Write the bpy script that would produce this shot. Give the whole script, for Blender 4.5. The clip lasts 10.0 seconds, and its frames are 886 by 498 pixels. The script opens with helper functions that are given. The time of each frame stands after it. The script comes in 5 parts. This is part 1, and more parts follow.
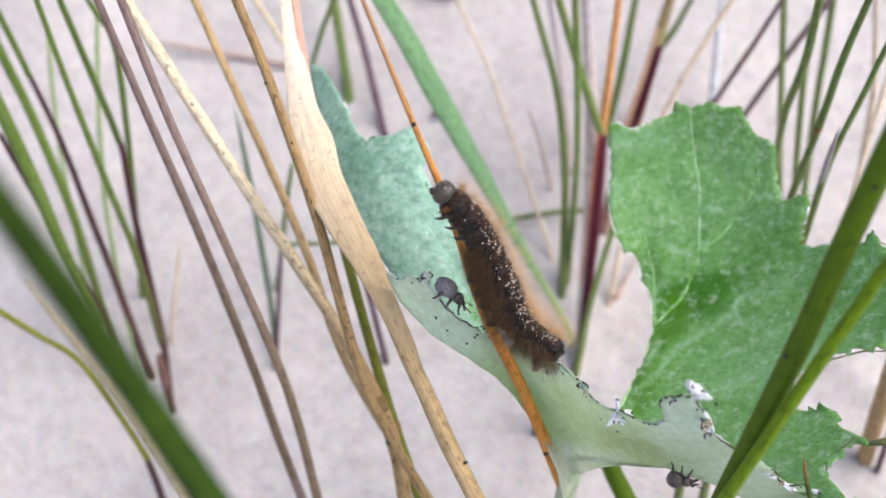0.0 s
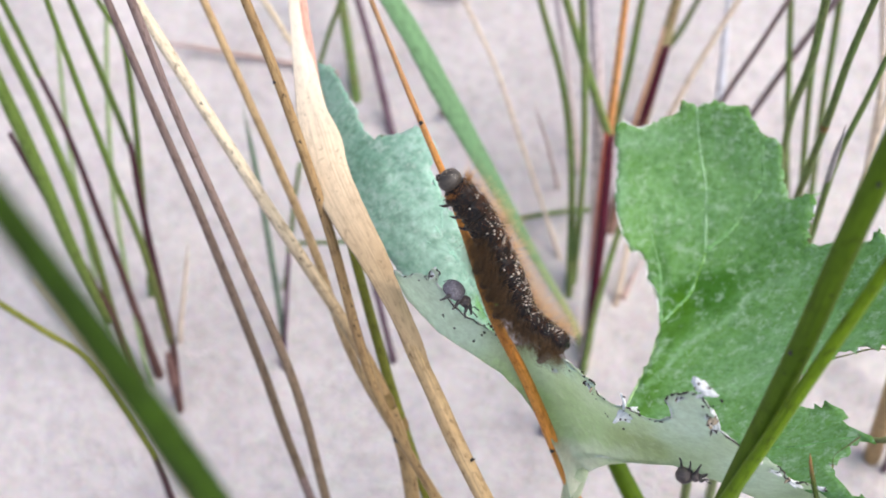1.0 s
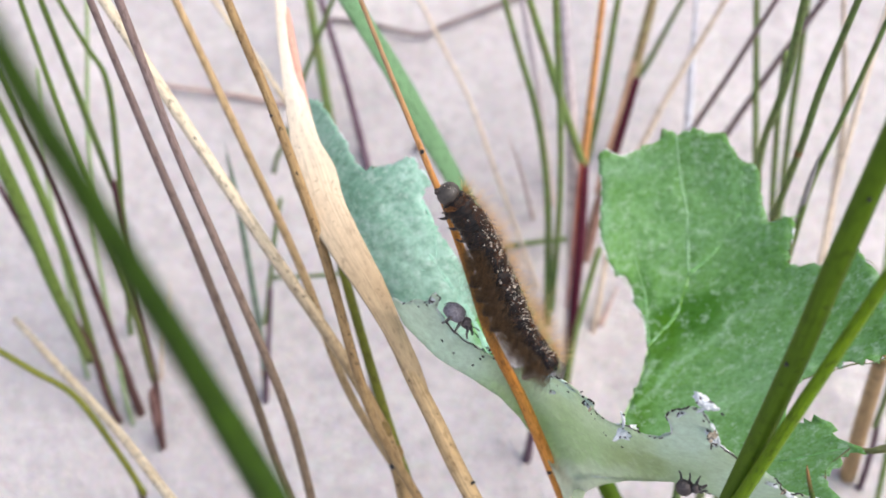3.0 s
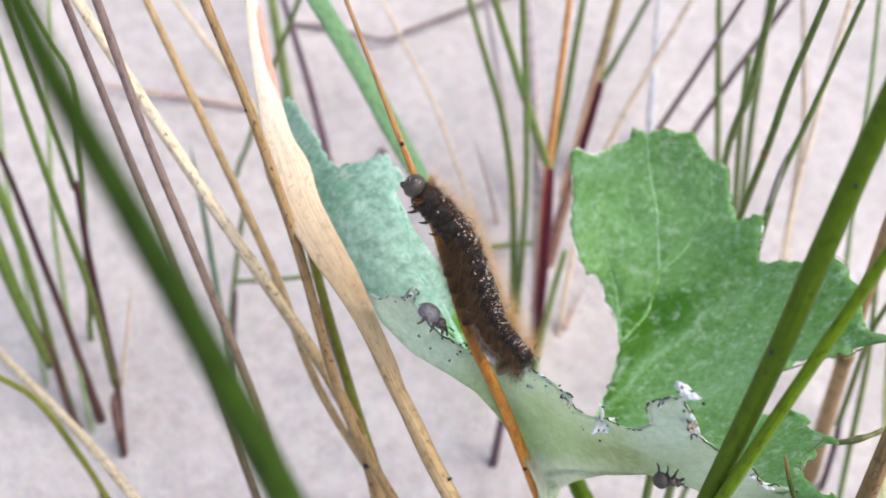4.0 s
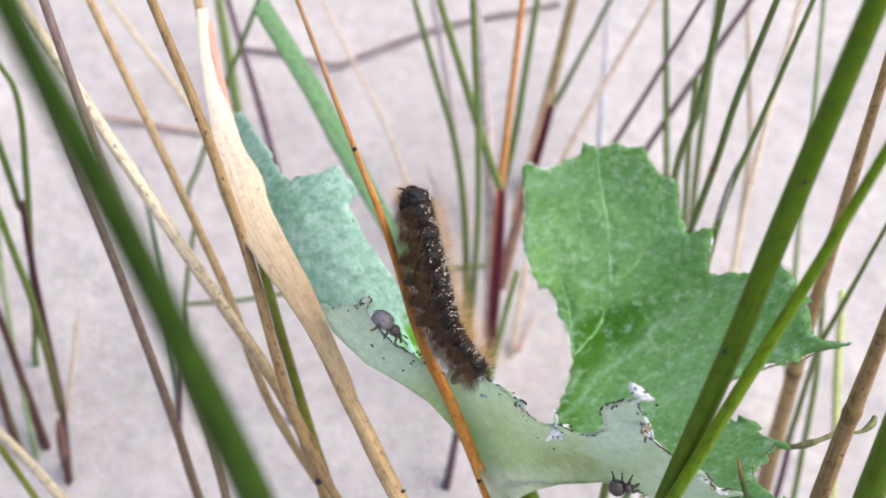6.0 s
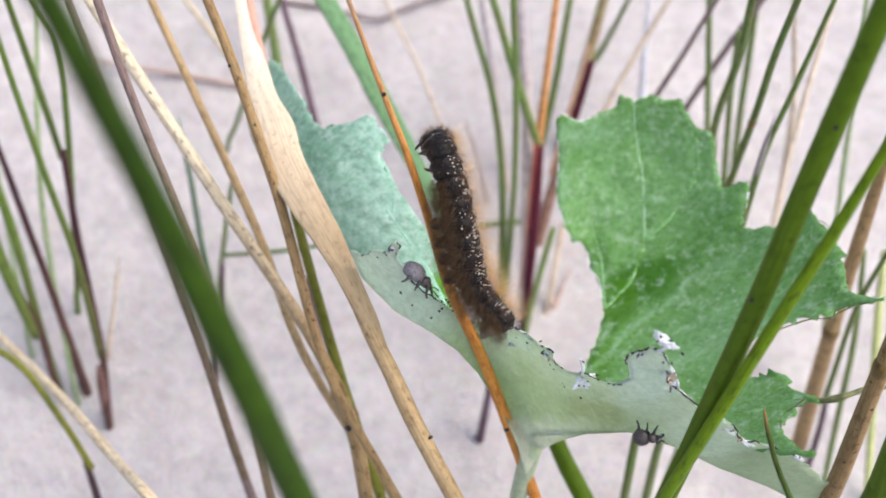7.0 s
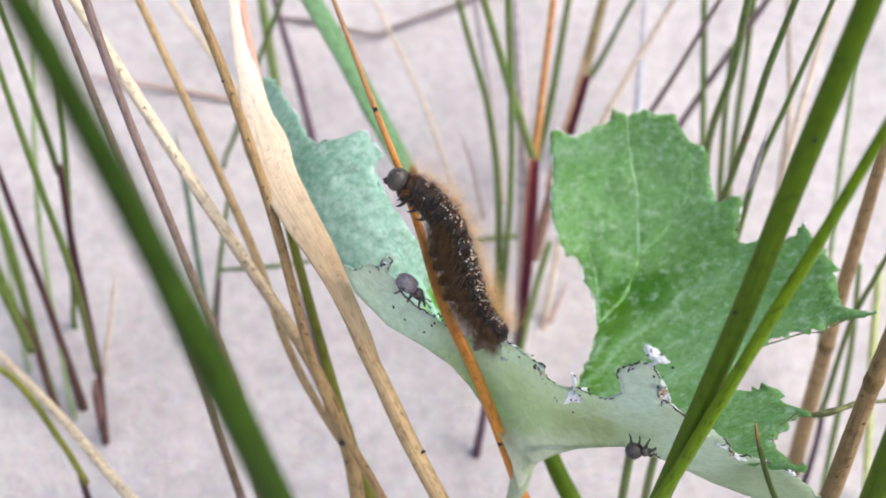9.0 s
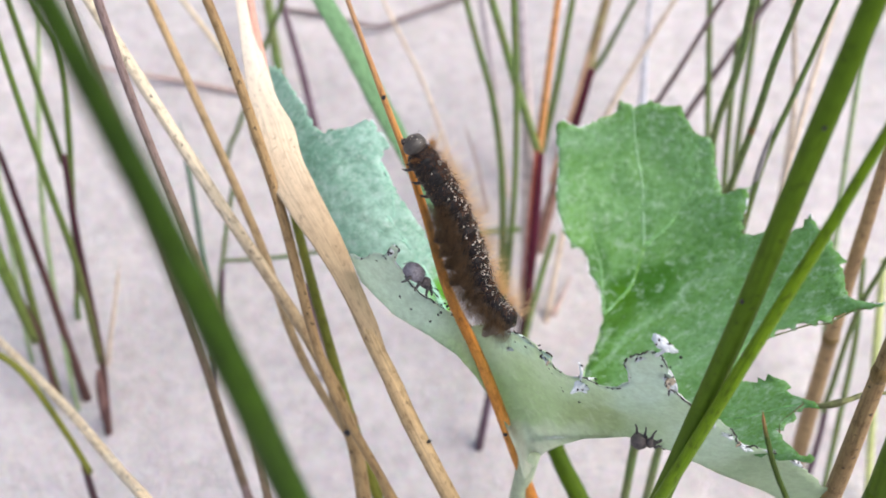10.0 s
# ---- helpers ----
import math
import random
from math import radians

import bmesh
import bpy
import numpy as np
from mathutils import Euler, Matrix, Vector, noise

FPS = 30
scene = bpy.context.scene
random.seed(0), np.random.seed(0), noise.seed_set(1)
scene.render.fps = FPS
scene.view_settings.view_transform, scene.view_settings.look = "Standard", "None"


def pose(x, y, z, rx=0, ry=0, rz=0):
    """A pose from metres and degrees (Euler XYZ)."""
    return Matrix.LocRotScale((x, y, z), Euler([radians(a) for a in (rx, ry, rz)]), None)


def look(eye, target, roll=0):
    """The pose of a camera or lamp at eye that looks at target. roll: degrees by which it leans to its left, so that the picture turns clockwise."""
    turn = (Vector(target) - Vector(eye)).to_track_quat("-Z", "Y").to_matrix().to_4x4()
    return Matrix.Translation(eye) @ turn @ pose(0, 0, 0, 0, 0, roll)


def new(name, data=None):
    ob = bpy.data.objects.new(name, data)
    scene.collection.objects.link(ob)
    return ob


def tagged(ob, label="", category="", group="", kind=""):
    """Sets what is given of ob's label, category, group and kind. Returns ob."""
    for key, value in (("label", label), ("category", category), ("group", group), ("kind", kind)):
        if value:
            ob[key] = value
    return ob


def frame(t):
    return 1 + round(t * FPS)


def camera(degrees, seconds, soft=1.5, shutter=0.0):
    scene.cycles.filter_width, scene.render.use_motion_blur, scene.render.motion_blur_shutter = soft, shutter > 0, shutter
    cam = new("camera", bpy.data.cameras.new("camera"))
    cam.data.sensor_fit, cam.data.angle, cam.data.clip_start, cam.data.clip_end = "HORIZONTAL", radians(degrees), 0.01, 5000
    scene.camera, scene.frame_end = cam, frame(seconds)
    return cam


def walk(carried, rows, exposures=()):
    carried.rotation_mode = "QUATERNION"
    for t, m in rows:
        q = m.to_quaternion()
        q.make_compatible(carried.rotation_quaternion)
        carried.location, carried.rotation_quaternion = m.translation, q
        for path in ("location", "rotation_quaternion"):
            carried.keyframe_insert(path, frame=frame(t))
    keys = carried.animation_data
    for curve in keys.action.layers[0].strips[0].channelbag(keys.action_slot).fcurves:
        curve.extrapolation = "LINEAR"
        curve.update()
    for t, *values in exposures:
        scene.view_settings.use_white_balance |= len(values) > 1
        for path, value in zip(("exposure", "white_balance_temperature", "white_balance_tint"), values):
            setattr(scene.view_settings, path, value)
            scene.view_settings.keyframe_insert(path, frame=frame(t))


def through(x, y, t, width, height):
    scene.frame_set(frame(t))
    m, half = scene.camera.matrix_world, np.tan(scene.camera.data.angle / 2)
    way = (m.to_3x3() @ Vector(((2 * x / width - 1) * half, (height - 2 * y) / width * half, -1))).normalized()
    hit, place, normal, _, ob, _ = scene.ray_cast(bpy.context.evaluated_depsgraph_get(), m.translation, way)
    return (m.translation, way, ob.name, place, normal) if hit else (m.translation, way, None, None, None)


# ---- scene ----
cam = camera(44.9, 10.0, soft=1.8)
# focus on the caterpillar: a small pupil close to the subject
cam.data.dof.use_dof = True
cam.data.dof.focus_distance = 0.157
cam.data.dof.aperture_fstop = 21
PATH = [
    (0, 0, 0, 0.29186, 25, 0, 0),
    (0.5, 0.00096, -0.00056, 0.2918, 25.077, 0.061, 0.056),
    (1, 0.00001, -0.00068, 0.29248, 25.018, 0.342, 0.189),
    (1.5, -0.00029, -0.00066, 0.29267, 25.197, -0.071, -0.191),
    (2, -0.00362, -0.00282, 0.29293, 26.069, -0.46, -0.723),
    (2.2, -0.00479, -0.00435, 0.29378, 26.23, -0.639, -0.564),
    (3.5, -0.00761, -0.00337, 0.2952, 27.5, -2.037, -2.704),
    (4, -0.0102, -0.00599, 0.29316, 27.812, -3.408, -3.097),
    (4.5, -0.01063, -0.00878, 0.29081, 28.48, -4.69, -4.388),
    (5, -0.01283, -0.01222, 0.28691, 30.023, -6.702, -5.203),
    (5.2, -0.01145, -0.01121, 0.2887, 30.222, -6.513, -4.96),
    (6.3, -0.01009, -0.00977, 0.29077, 29.588, -5.164, -4.415),
    (6.5, -0.00951, -0.00997, 0.29085, 29.159, -4.775, -4.332),
    (7, -0.00817, -0.01196, 0.2898, 27.791, -3.856, -2.711),
    (7.5, -0.00699, -0.01153, 0.29112, 28.536, -3.54, -3.102),
    (8, -0.00615, -0.01019, 0.29186, 28.699, -3.345, -3.029),
    (8.5, -0.00689, -0.01047, 0.29208, 28.863, -3.537, -2.916),
    (9, -0.00688, -0.01228, 0.29021, 28.591, -3.79, -2.731),
    (9.5, -0.00718, -0.01346, 0.2892, 28.445, -4.125, -2.775),
    (10, -0.00792, -0.01296, 0.28945, 28.334, -3.925, -2.473),
]
EXPOSURE = 0.41
walk(cam, [(t, pose(x, y, z, rx, ry, rz)) for t, x, y, z, rx, ry, rz in PATH], [(0.0, EXPOSURE), (10.0, EXPOSURE)])

# ---- world and sun: a bright overcast sky ----
world = bpy.data.worlds.new("world")
scene.world = world
world.use_nodes = True
wn = world.node_tree.nodes
sky = wn.new("ShaderNodeTexSky")
sky.sky_type = "NISHITA"
sky.sun_disc = False
sky.sun_elevation, sky.sun_rotation = radians(60), radians(88)
sky.dust_density, sky.air_density = 4.0, 1.0
wn["Background"].inputs["Strength"].default_value = 0.15
world.node_tree.links.new(sky.outputs["Color"], wn["Background"].inputs["Color"])
sun = new("sun", bpy.data.lights.new("sun", "SUN"))
sun.data.energy, sun.data.angle, sun.data.color = 1.95, radians(52), (0.985, 0.96, 0.93)
sun.matrix_world = look((0.5, 0.02, 0.87), (0, 0, 0))

MM = 0.001


# ---- materials ----
def nodes_of(name):
    m = bpy.data.materials.new(name)
    m.use_nodes = True
    return m, m.node_tree.nodes, m.node_tree.links, m.node_tree.nodes["Principled BSDF"]


def noise_node(n, l, vector, scale, detail=3.0, rough=0.6):
    tex = n.new("ShaderNodeTexNoise")
    tex.inputs["Scale"].default_value, tex.inputs["Detail"].default_value = scale, detail
    tex.inputs["Roughness"].default_value = rough
    l.new(vector, tex.inputs["Vector"])
    return tex.outputs["Fac"]


def ramp(n, l, fac, stops):
    r = n.new("ShaderNodeValToRGB")
    while len(r.color_ramp.elements) < len(stops):
        r.color_ramp.elements.new(0.5)
    for e, (at, col) in zip(r.color_ramp.elements, stops):
        e.position, e.color = at, (*col, 1)
    l.new(fac, r.inputs["Fac"])
    return r.outputs["Color"]


def mix(n, l, kind, fac, a, b):
    m = n.new("ShaderNodeMix")
    m.data_type, m.blend_type = "RGBA", kind
    for value, socket in ((fac, m.inputs["Factor"]), (a, m.inputs["A"]), (b, m.inputs["B"])):
        if isinstance(value, (int, float)):
            socket.default_value = value
        elif isinstance(value, tuple):
            socket.default_value = (*value, 1)
        else:
            l.new(value, socket)
    return m.outputs["Result"]


def bump(n, l, bsdf, height, distance, strength=1.0):
    b = n.new("ShaderNodeBump")
    b.inputs["Distance"].default_value, b.inputs["Strength"].default_value = distance, strength
    l.new(height, b.inputs["Height"])
    l.new(b.outputs["Normal"], bsdf.inputs["Normal"])


def stretch(n, l, vector, scale):
    m = n.new("ShaderNodeMapping")
    m.inputs["Scale"].default_value = scale
    l.new(vector, m.inputs["Vector"])
    return m.outputs["Vector"]


def scaled(c, k):
    return tuple(min(1.0, a * k) for a in c)


def stem_material(name, colour, other=None, rough=0.5, spots=0.0, top=None, turn=(0, 1), wear=1.0, grain=1.0):
    """Fibrous plant skin: streaks along the stem, blotches, optional dark spots. UV: turns round, metres along."""
    m, n, l, bsdf = nodes_of(name)
    uv = n.new("ShaderNodeUVMap").outputs["UV"]
    info = n.new("ShaderNodeObjectInfo").outputs["Random"]
    streak = noise_node(n, l, stretch(n, l, uv, (26, 60, 1)), 1.0, 4)
    patch = noise_node(n, l, stretch(n, l, uv, (1.5, 110, 1)), 1.0, 3)
    base = ramp(n, l, streak, [(0.25, scaled(colour, 1 - 0.38 * grain)), (0.5, colour), (0.78, scaled(colour, 1 + 0.35 * grain))])
    base = mix(n, l, "MIX", ramp(n, l, patch, [(0.42, (0, 0, 0)), (0.72, (0.75,) * 3)]), base, other or scaled(colour, 0.55))
    if top:
        sep = n.new("ShaderNodeSeparateXYZ")
        l.new(uv, sep.inputs["Vector"])
        span = n.new("ShaderNodeMapRange")
        span.inputs["From Min"].default_value, span.inputs["From Max"].default_value = turn
        l.new(sep.outputs["Y"], span.inputs["Value"])
        base = mix(n, l, "MIX", span.outputs["Result"], mix(n, l, "MULTIPLY", 1.0, ramp(n, l, streak, [(0.3, (1 - 0.3 * grain,) * 3), (0.7, (1 + 0.2 * grain,) * 3)]), top), base)
    worn = noise_node(n, l, stretch(n, l, uv, (7, 420, 1)), 1.0, 5, 0.7)
    base = mix(n, l, "MULTIPLY", wear, base, ramp(n, l, worn, [(0.34, (0.55, 0.5, 0.46)), (0.48, (1, 1, 1)), (0.7, (1.2, 1.17, 1.12))]))
    tone = ramp(n, l, info, [(0.0, (0.86, 0.86, 0.86)), (1.0, (1.1, 1.1, 1.1))])
    base = mix(n, l, "MULTIPLY", 1.0, base, tone)
    if spots:
        dots = noise_node(n, l, stretch(n, l, uv, (5, 900, 1)), 1.0, 1)
        base = mix(n, l, "MIX", ramp(n, l, dots, [(0.66, (0, 0, 0)), (0.72, (spots,) * 3)]), base, (0.02, 0.014, 0.012))
    l.new(base, bsdf.inputs["Base Color"])
    bsdf.inputs["Roughness"].default_value = rough
    bsdf.inputs["Specular IOR Level"].default_value = 0.15
    bump(n, l, bsdf, streak, 0.00012, 0.8)
    return m


STEMS = {
    "green_dark": stem_material("green_sheath_dark", (0.027, 0.061, 0.003), (0.019, 0.046, 0.003), 0.6),
    "green_mid": stem_material("green_sheath", (0.088, 0.154, 0.006), (0.072, 0.134, 0.005), 0.55, 0.35, None, (0, 1), 0.45, 0.7),
    "green_bright": stem_material("bright_green_sheath", (0.155, 0.262, 0.006), (0.115, 0.21, 0.006), 0.45, 0.3),
    "cut_green": stem_material("cut_green_stem", (0.07, 0.11, 0.02), (0.05, 0.08, 0.015), 0.5, 0.0, (0.42, 0.2, 0.09), (0.0, 0.004)),
    "green_far": stem_material("green_blade", (0.155, 0.232, 0.07), (0.195, 0.185, 0.08), 0.5, 0.35),
    "green_pale": stem_material("pale_green_blade", (0.30, 0.40, 0.20), (0.38, 0.42, 0.27), 0.5),
    "olive": stem_material("olive_stem", (0.185, 0.19, 0.03), (0.13, 0.15, 0.025), 0.45, 0.5),
    "olive_pale": stem_material("fading_olive_sheath", (0.36, 0.31, 0.16), (0.28, 0.16, 0.10), 0.5),
    "orange": stem_material("orange_stem", (0.62, 0.265, 0.055), (0.52, 0.18, 0.035), 0.4, 0.3, (0.47, 0.28, 0.15), (0.05, 0.078)),
    "peach": stem_material("orange_dry_blade", (0.86, 0.42, 0.17), (0.80, 0.33, 0.11), 0.5),
    "straw": stem_material("straw_stem", (0.43, 0.305, 0.165), (0.34, 0.23, 0.115), 0.5, 0.35),
    "straw_brown": stem_material("brown_straw_stem", (0.36, 0.24, 0.115), (0.26, 0.16, 0.08), 0.5, 0.8),
    "cream": stem_material("cream_straw_stem", (0.78, 0.65, 0.46), (0.60, 0.44, 0.25), 0.5, 0.4),
    "cream_brown": stem_material("straw_stem_browning_downwards", (0.42, 0.285, 0.14), (0.32, 0.20, 0.09), 0.5, 0.7, (0.82, 0.70, 0.51), (0.085, 0.125)),
    "straw_pale": stem_material("bleached_straw", (0.74, 0.62, 0.50), (0.62, 0.48, 0.36), 0.6),
    "purple": stem_material("purple_stem_base", (0.15, 0.095, 0.125), (0.09, 0.05, 0.065), 0.5),
    "maroon": stem_material("maroon_sheath", (0.072, 0.011, 0.024), (0.10, 0.016, 0.028), 0.4),
    "maroon_fading": stem_material("maroon_sheath_fading_downwards", (0.30, 0.18, 0.14), (0.22, 0.11, 0.09), 0.5, 0.0, (0.075, 0.012, 0.025), (0.02, 0.034)),
    "purple_brown": stem_material("dull_purple_brown_sheath", (0.115, 0.06, 0.053), (0.07, 0.036, 0.034), 0.5, 0.0, (0.06, 0.022, 0.03), (0.03, 0.07)),
    "green_browning": stem_material("green_blade_browning_downwards", (0.13, 0.115, 0.045), (0.09, 0.07, 0.035), 0.5, 0.3, (0.135, 0.205, 0.045), (0.09, 0.16)),
    "straw_red": stem_material("tan_sheath_edge", (0.52, 0.33, 0.22), (0.38, 0.17, 0.12), 0.5),
    "red_edge": stem_material("reddish_sheath_edge", (0.30, 0.075, 0.045), (0.18, 0.04, 0.03), 0.5),
    "mauve": stem_material("mauve_dry_sheath", (0.80, 0.66, 0.60), (0.70, 0.55, 0.48), 0.6, 0.0, (0.52, 0.46, 0.50), (0.05, 0.10)),
    "grey_brown": stem_material("grey_brown_stem", (0.20, 0.145, 0.095), (0.27, 0.20, 0.14), 0.55, 0.0, (0.25, 0.18, 0.165), (0.06, 0.13)),
    "mauve_brown": stem_material("mauve_brown_stem", (0.29, 0.215, 0.215), (0.22, 0.15, 0.16), 0.55),
    "grey_dead": stem_material("grey_dead_blade", (0.40, 0.37, 0.38), (0.26, 0.24, 0.25), 0.6),
    "blue_green": stem_material("grey_green_stem", (0.14, 0.20, 0.14), (0.10, 0.12, 0.10), 0.5),
    "wide_green": stem_material("broad_green_blade", (0.40, 0.43, 0.20), (0.32, 0.40, 0.18), 0.5, 0.0, (0.185, 0.345, 0.175), (0.085, 0.13)),
    "pale_blue": stem_material("bleached_grey_blade", (0.62, 0.63, 0.70), (0.5, 0.5, 0.55), 0.6),
    "yellow_green": stem_material("yellow_green_blade", (0.60, 0.64, 0.28), (0.5, 0.56, 0.24), 0.5),
    "pink": stem_material("pink_dry_strip", (0.66, 0.36, 0.28), (0.58, 0.40, 0.32), 0.55),
    "dull_pink": stem_material("dull_dry_blade", (0.50, 0.36, 0.32), (0.42, 0.30, 0.27), 0.6),
    "bract": stem_material("dry_bract", (0.47, 0.345, 0.205), (0.38, 0.265, 0.15), 0.6, 0.3, (0.79, 0.69, 0.56), (0.022, 0.07), 0.45, 0.75),
    "node": stem_material("stem_joint", (0.24, 0.16, 0.06), (0.15, 0.09, 0.04), 0.5),
    "pink_brown": stem_material("pinkish_base_scale", (0.22, 0.12, 0.105), (0.13, 0.06, 0.055), 0.6),
    "twig": stem_material("fallen_twig", (0.22, 0.17, 0.17), (0.34, 0.27, 0.25), 0.6),
}


def sand_material():
    m, n, l, bsdf = nodes_of("fine_pale_sand")
    at = n.new("ShaderNodeTexCoord").outputs["Object"]
    big = noise_node(n, l, at, 38.0, 4)
    mid = noise_node(n, l, at, 230.0, 4)
    grain = n.new("ShaderNodeTexVoronoi")
    grain.inputs["Scale"].default_value = 1300.0
    l.new(at, grain.inputs["Vector"])
    base = ramp(n, l, mid, [(0.3, (0.50, 0.455, 0.46)), (0.5, (0.59, 0.545, 0.55)), (0.72, (0.66, 0.615, 0.62))])
    base = mix(n, l, "MULTIPLY", 0.8, base, ramp(n, l, big, [(0.35, (0.86, 0.85, 0.86)), (0.6, (1, 1, 1))]))
    base = mix(n, l, "OVERLAY", 0.12, base, grain.outputs["Color"])
    hue = n.new("ShaderNodeHueSaturation")
    hue.inputs["Saturation"].default_value = 0.7
    l.new(base, hue.inputs["Color"])
    base = mix(n, l, "MULTIPLY", 1.0, hue.outputs["Color"], (0.955, 0.93, 0.915))
    l.new(base, bsdf.inputs["Base Color"])
    bsdf.inputs["Roughness"].default_value = 0.85
    height = mix(n, l, "ADD", 1.0, ramp(n, l, mid, [(0, (0, 0, 0)), (1, (1, 1, 1))]), grain.outputs["Distance"])
    bump(n, l, bsdf, height, 0.0006, 0.7)
    return m


def leaf_material(name, dark, light, down, down_amount, glow, seed, through=0.3, patches=(), cover=0.55):
    """Leaf blade with netted veins, blotches and whitish down; patches are down rubbed off or thicker, or painted light
    and shade (x, y, radius along, radius across, turn, colour, amount: millimetres and degrees); lets some light
    through."""
    m, n, l, bsdf = nodes_of(name)
    own = n.new("ShaderNodeTexCoord").outputs["Object"]
    at = stretch(n, l, own, (1, 1, 1))
    at.node.inputs["Location"].default_value = (seed, seed, 0)
    big = noise_node(n, l, at, 100.0, 4)
    fine = noise_node(n, l, at, 1500.0, 4, 0.7)
    felt = noise_node(n, l, at, 760.0, 5, 0.7)
    fleck = noise_node(n, l, at, 480.0, 4, 0.75)
    bare = noise_node(n, l, at, 60.0, 3)
    net = n.new("ShaderNodeTexVoronoi")
    net.feature = "DISTANCE_TO_EDGE"
    net.inputs["Scale"].default_value = 520.0
    l.new(at, net.inputs["Vector"])
    base = ramp(n, l, big, [(0.32, dark), (0.68, light)])
    base = mix(n, l, "MIX", ramp(n, l, net.outputs["Distance"], [(0.0, (0.3,) * 3), (0.14, (0, 0, 0))]), base, scaled(light, 1.45))
    wool = ramp(n, l, felt, [(0.38, (0.15 * down_amount,) * 3), (0.62, (down_amount * cover,) * 3)])
    wool = mix(n, l, "MULTIPLY", 1.0, wool, ramp(n, l, bare, [(0.34, (0.72,) * 3), (0.62, (1, 1, 1))]))
    spread = n.new("ShaderNodeTexNoise")
    spread.inputs["Scale"].default_value, spread.inputs["Detail"].default_value = 170.0, 3
    l.new(own, spread.inputs["Vector"])
    shake = n.new("ShaderNodeVectorMath")
    shake.operation = "MULTIPLY_ADD"
    l.new(spread.outputs["Color"], shake.inputs[0])
    shake.inputs[1].default_value, shake.inputs[2].default_value = (0.005, 0.005, 0), (-0.0025, -0.0025, 0)
    loose = n.new("ShaderNodeVectorMath")
    l.new(own, loose.inputs[0])
    l.new(shake.outputs["Vector"], loose.inputs[1])
    keep = []
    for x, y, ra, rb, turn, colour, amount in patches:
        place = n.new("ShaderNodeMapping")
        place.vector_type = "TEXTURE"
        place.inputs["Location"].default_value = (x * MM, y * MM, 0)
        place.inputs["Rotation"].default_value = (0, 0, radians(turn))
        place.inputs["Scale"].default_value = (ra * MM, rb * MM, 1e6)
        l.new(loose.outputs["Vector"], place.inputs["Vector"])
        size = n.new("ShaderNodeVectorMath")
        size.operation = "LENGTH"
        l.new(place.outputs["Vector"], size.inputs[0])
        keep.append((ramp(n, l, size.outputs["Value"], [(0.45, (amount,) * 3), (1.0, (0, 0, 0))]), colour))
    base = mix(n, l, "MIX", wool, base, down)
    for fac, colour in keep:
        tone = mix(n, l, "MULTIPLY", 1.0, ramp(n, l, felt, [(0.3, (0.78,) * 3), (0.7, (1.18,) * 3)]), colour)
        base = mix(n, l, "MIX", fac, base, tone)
    dimple = noise_node(n, l, stretch(n, l, at, (1, 1.3, 1)), 410.0, 3, 0.6)
    base = mix(n, l, "MULTIPLY", 0.9 * cover, base, ramp(n, l, dimple, [(0.36, (0.62, 0.68, 0.62)), (0.5, (1, 1, 1))]))
    base = mix(n, l, "MIX", ramp(n, l, fleck, [(0.53, (0, 0, 0)), (0.64, (0.6 * down_amount,) * 3)]), base, tuple(min(0.95, 0.25 + 0.72 * c) for c in down))
    base = mix(n, l, "MULTIPLY", 0.5, base, ramp(n, l, fine, [(0.3, (0.72, 0.72, 0.72)), (0.7, (1, 1, 1))]))
    l.new(base, bsdf.inputs["Base Color"])
    bsdf.inputs["Roughness"].default_value = 0.6
    bsdf.inputs["Specular IOR Level"].default_value = 0.3
    bump(n, l, bsdf, net.outputs["Distance"], 0.00022, 0.7)
    trans = n.new("ShaderNodeBsdfTranslucent")
    l.new(mix(n, l, "MIX", 0.55, glow, base), trans.inputs["Color"])
    shader = n.new("ShaderNodeMixShader")
    shader.inputs["Fac"].default_value = through
    l.new(bsdf.outputs["BSDF"], shader.inputs[1])
    l.new(trans.outputs["BSDF"], shader.inputs[2])
    l.new(shader.outputs["Shader"], n["Material Output"].inputs["Surface"])
    return m


def plain(name, colour, rough=0.5, spread=0.35, scale=2500.0, relief=0.00005, shine=0.5):
    m, n, l, bsdf = nodes_of(name)
    at = n.new("ShaderNodeTexCoord").outputs["Object"]
    fac = noise_node(n, l, at, scale, 4)
    l.new(ramp(n, l, fac, [(0.3, scaled(colour, 1 - spread)), (0.7, scaled(colour, 1 + spread))]), bsdf.inputs["Base Color"])
    bsdf.inputs["Roughness"].default_value, bsdf.inputs["Specular IOR Level"].default_value = rough, shine
    bump(n, l, bsdf, fac, relief, 0.7)
    return m


def hair_material(name, dark, light, through=0.3):
    """Hair whose tone changes from hair to hair and lets light through."""
    m, n, l, bsdf = nodes_of(name)
    one = n.new("ShaderNodeNewGeometry").outputs["Random Per Island"]
    tone = ramp(n, l, one, [(0.0, dark), (0.55, tuple((a + b) / 2 for a, b in zip(dark, light))), (1.0, light)])
    l.new(tone, bsdf.inputs["Base Color"])
    bsdf.inputs["Roughness"].default_value = 0.45
    bsdf.inputs["Specular IOR Level"].default_value = 0.1
    trans = n.new("ShaderNodeBsdfTranslucent")
    l.new(tone, trans.inputs["Color"])
    shader = n.new("ShaderNodeMixShader")
    shader.inputs["Fac"].default_value = through
    l.new(bsdf.outputs["BSDF"], shader.inputs[1])
    l.new(trans.outputs["BSDF"], shader.inputs[2])
    l.new(shader.outputs["Shader"], n["Material Output"].inputs["Surface"])
    return m


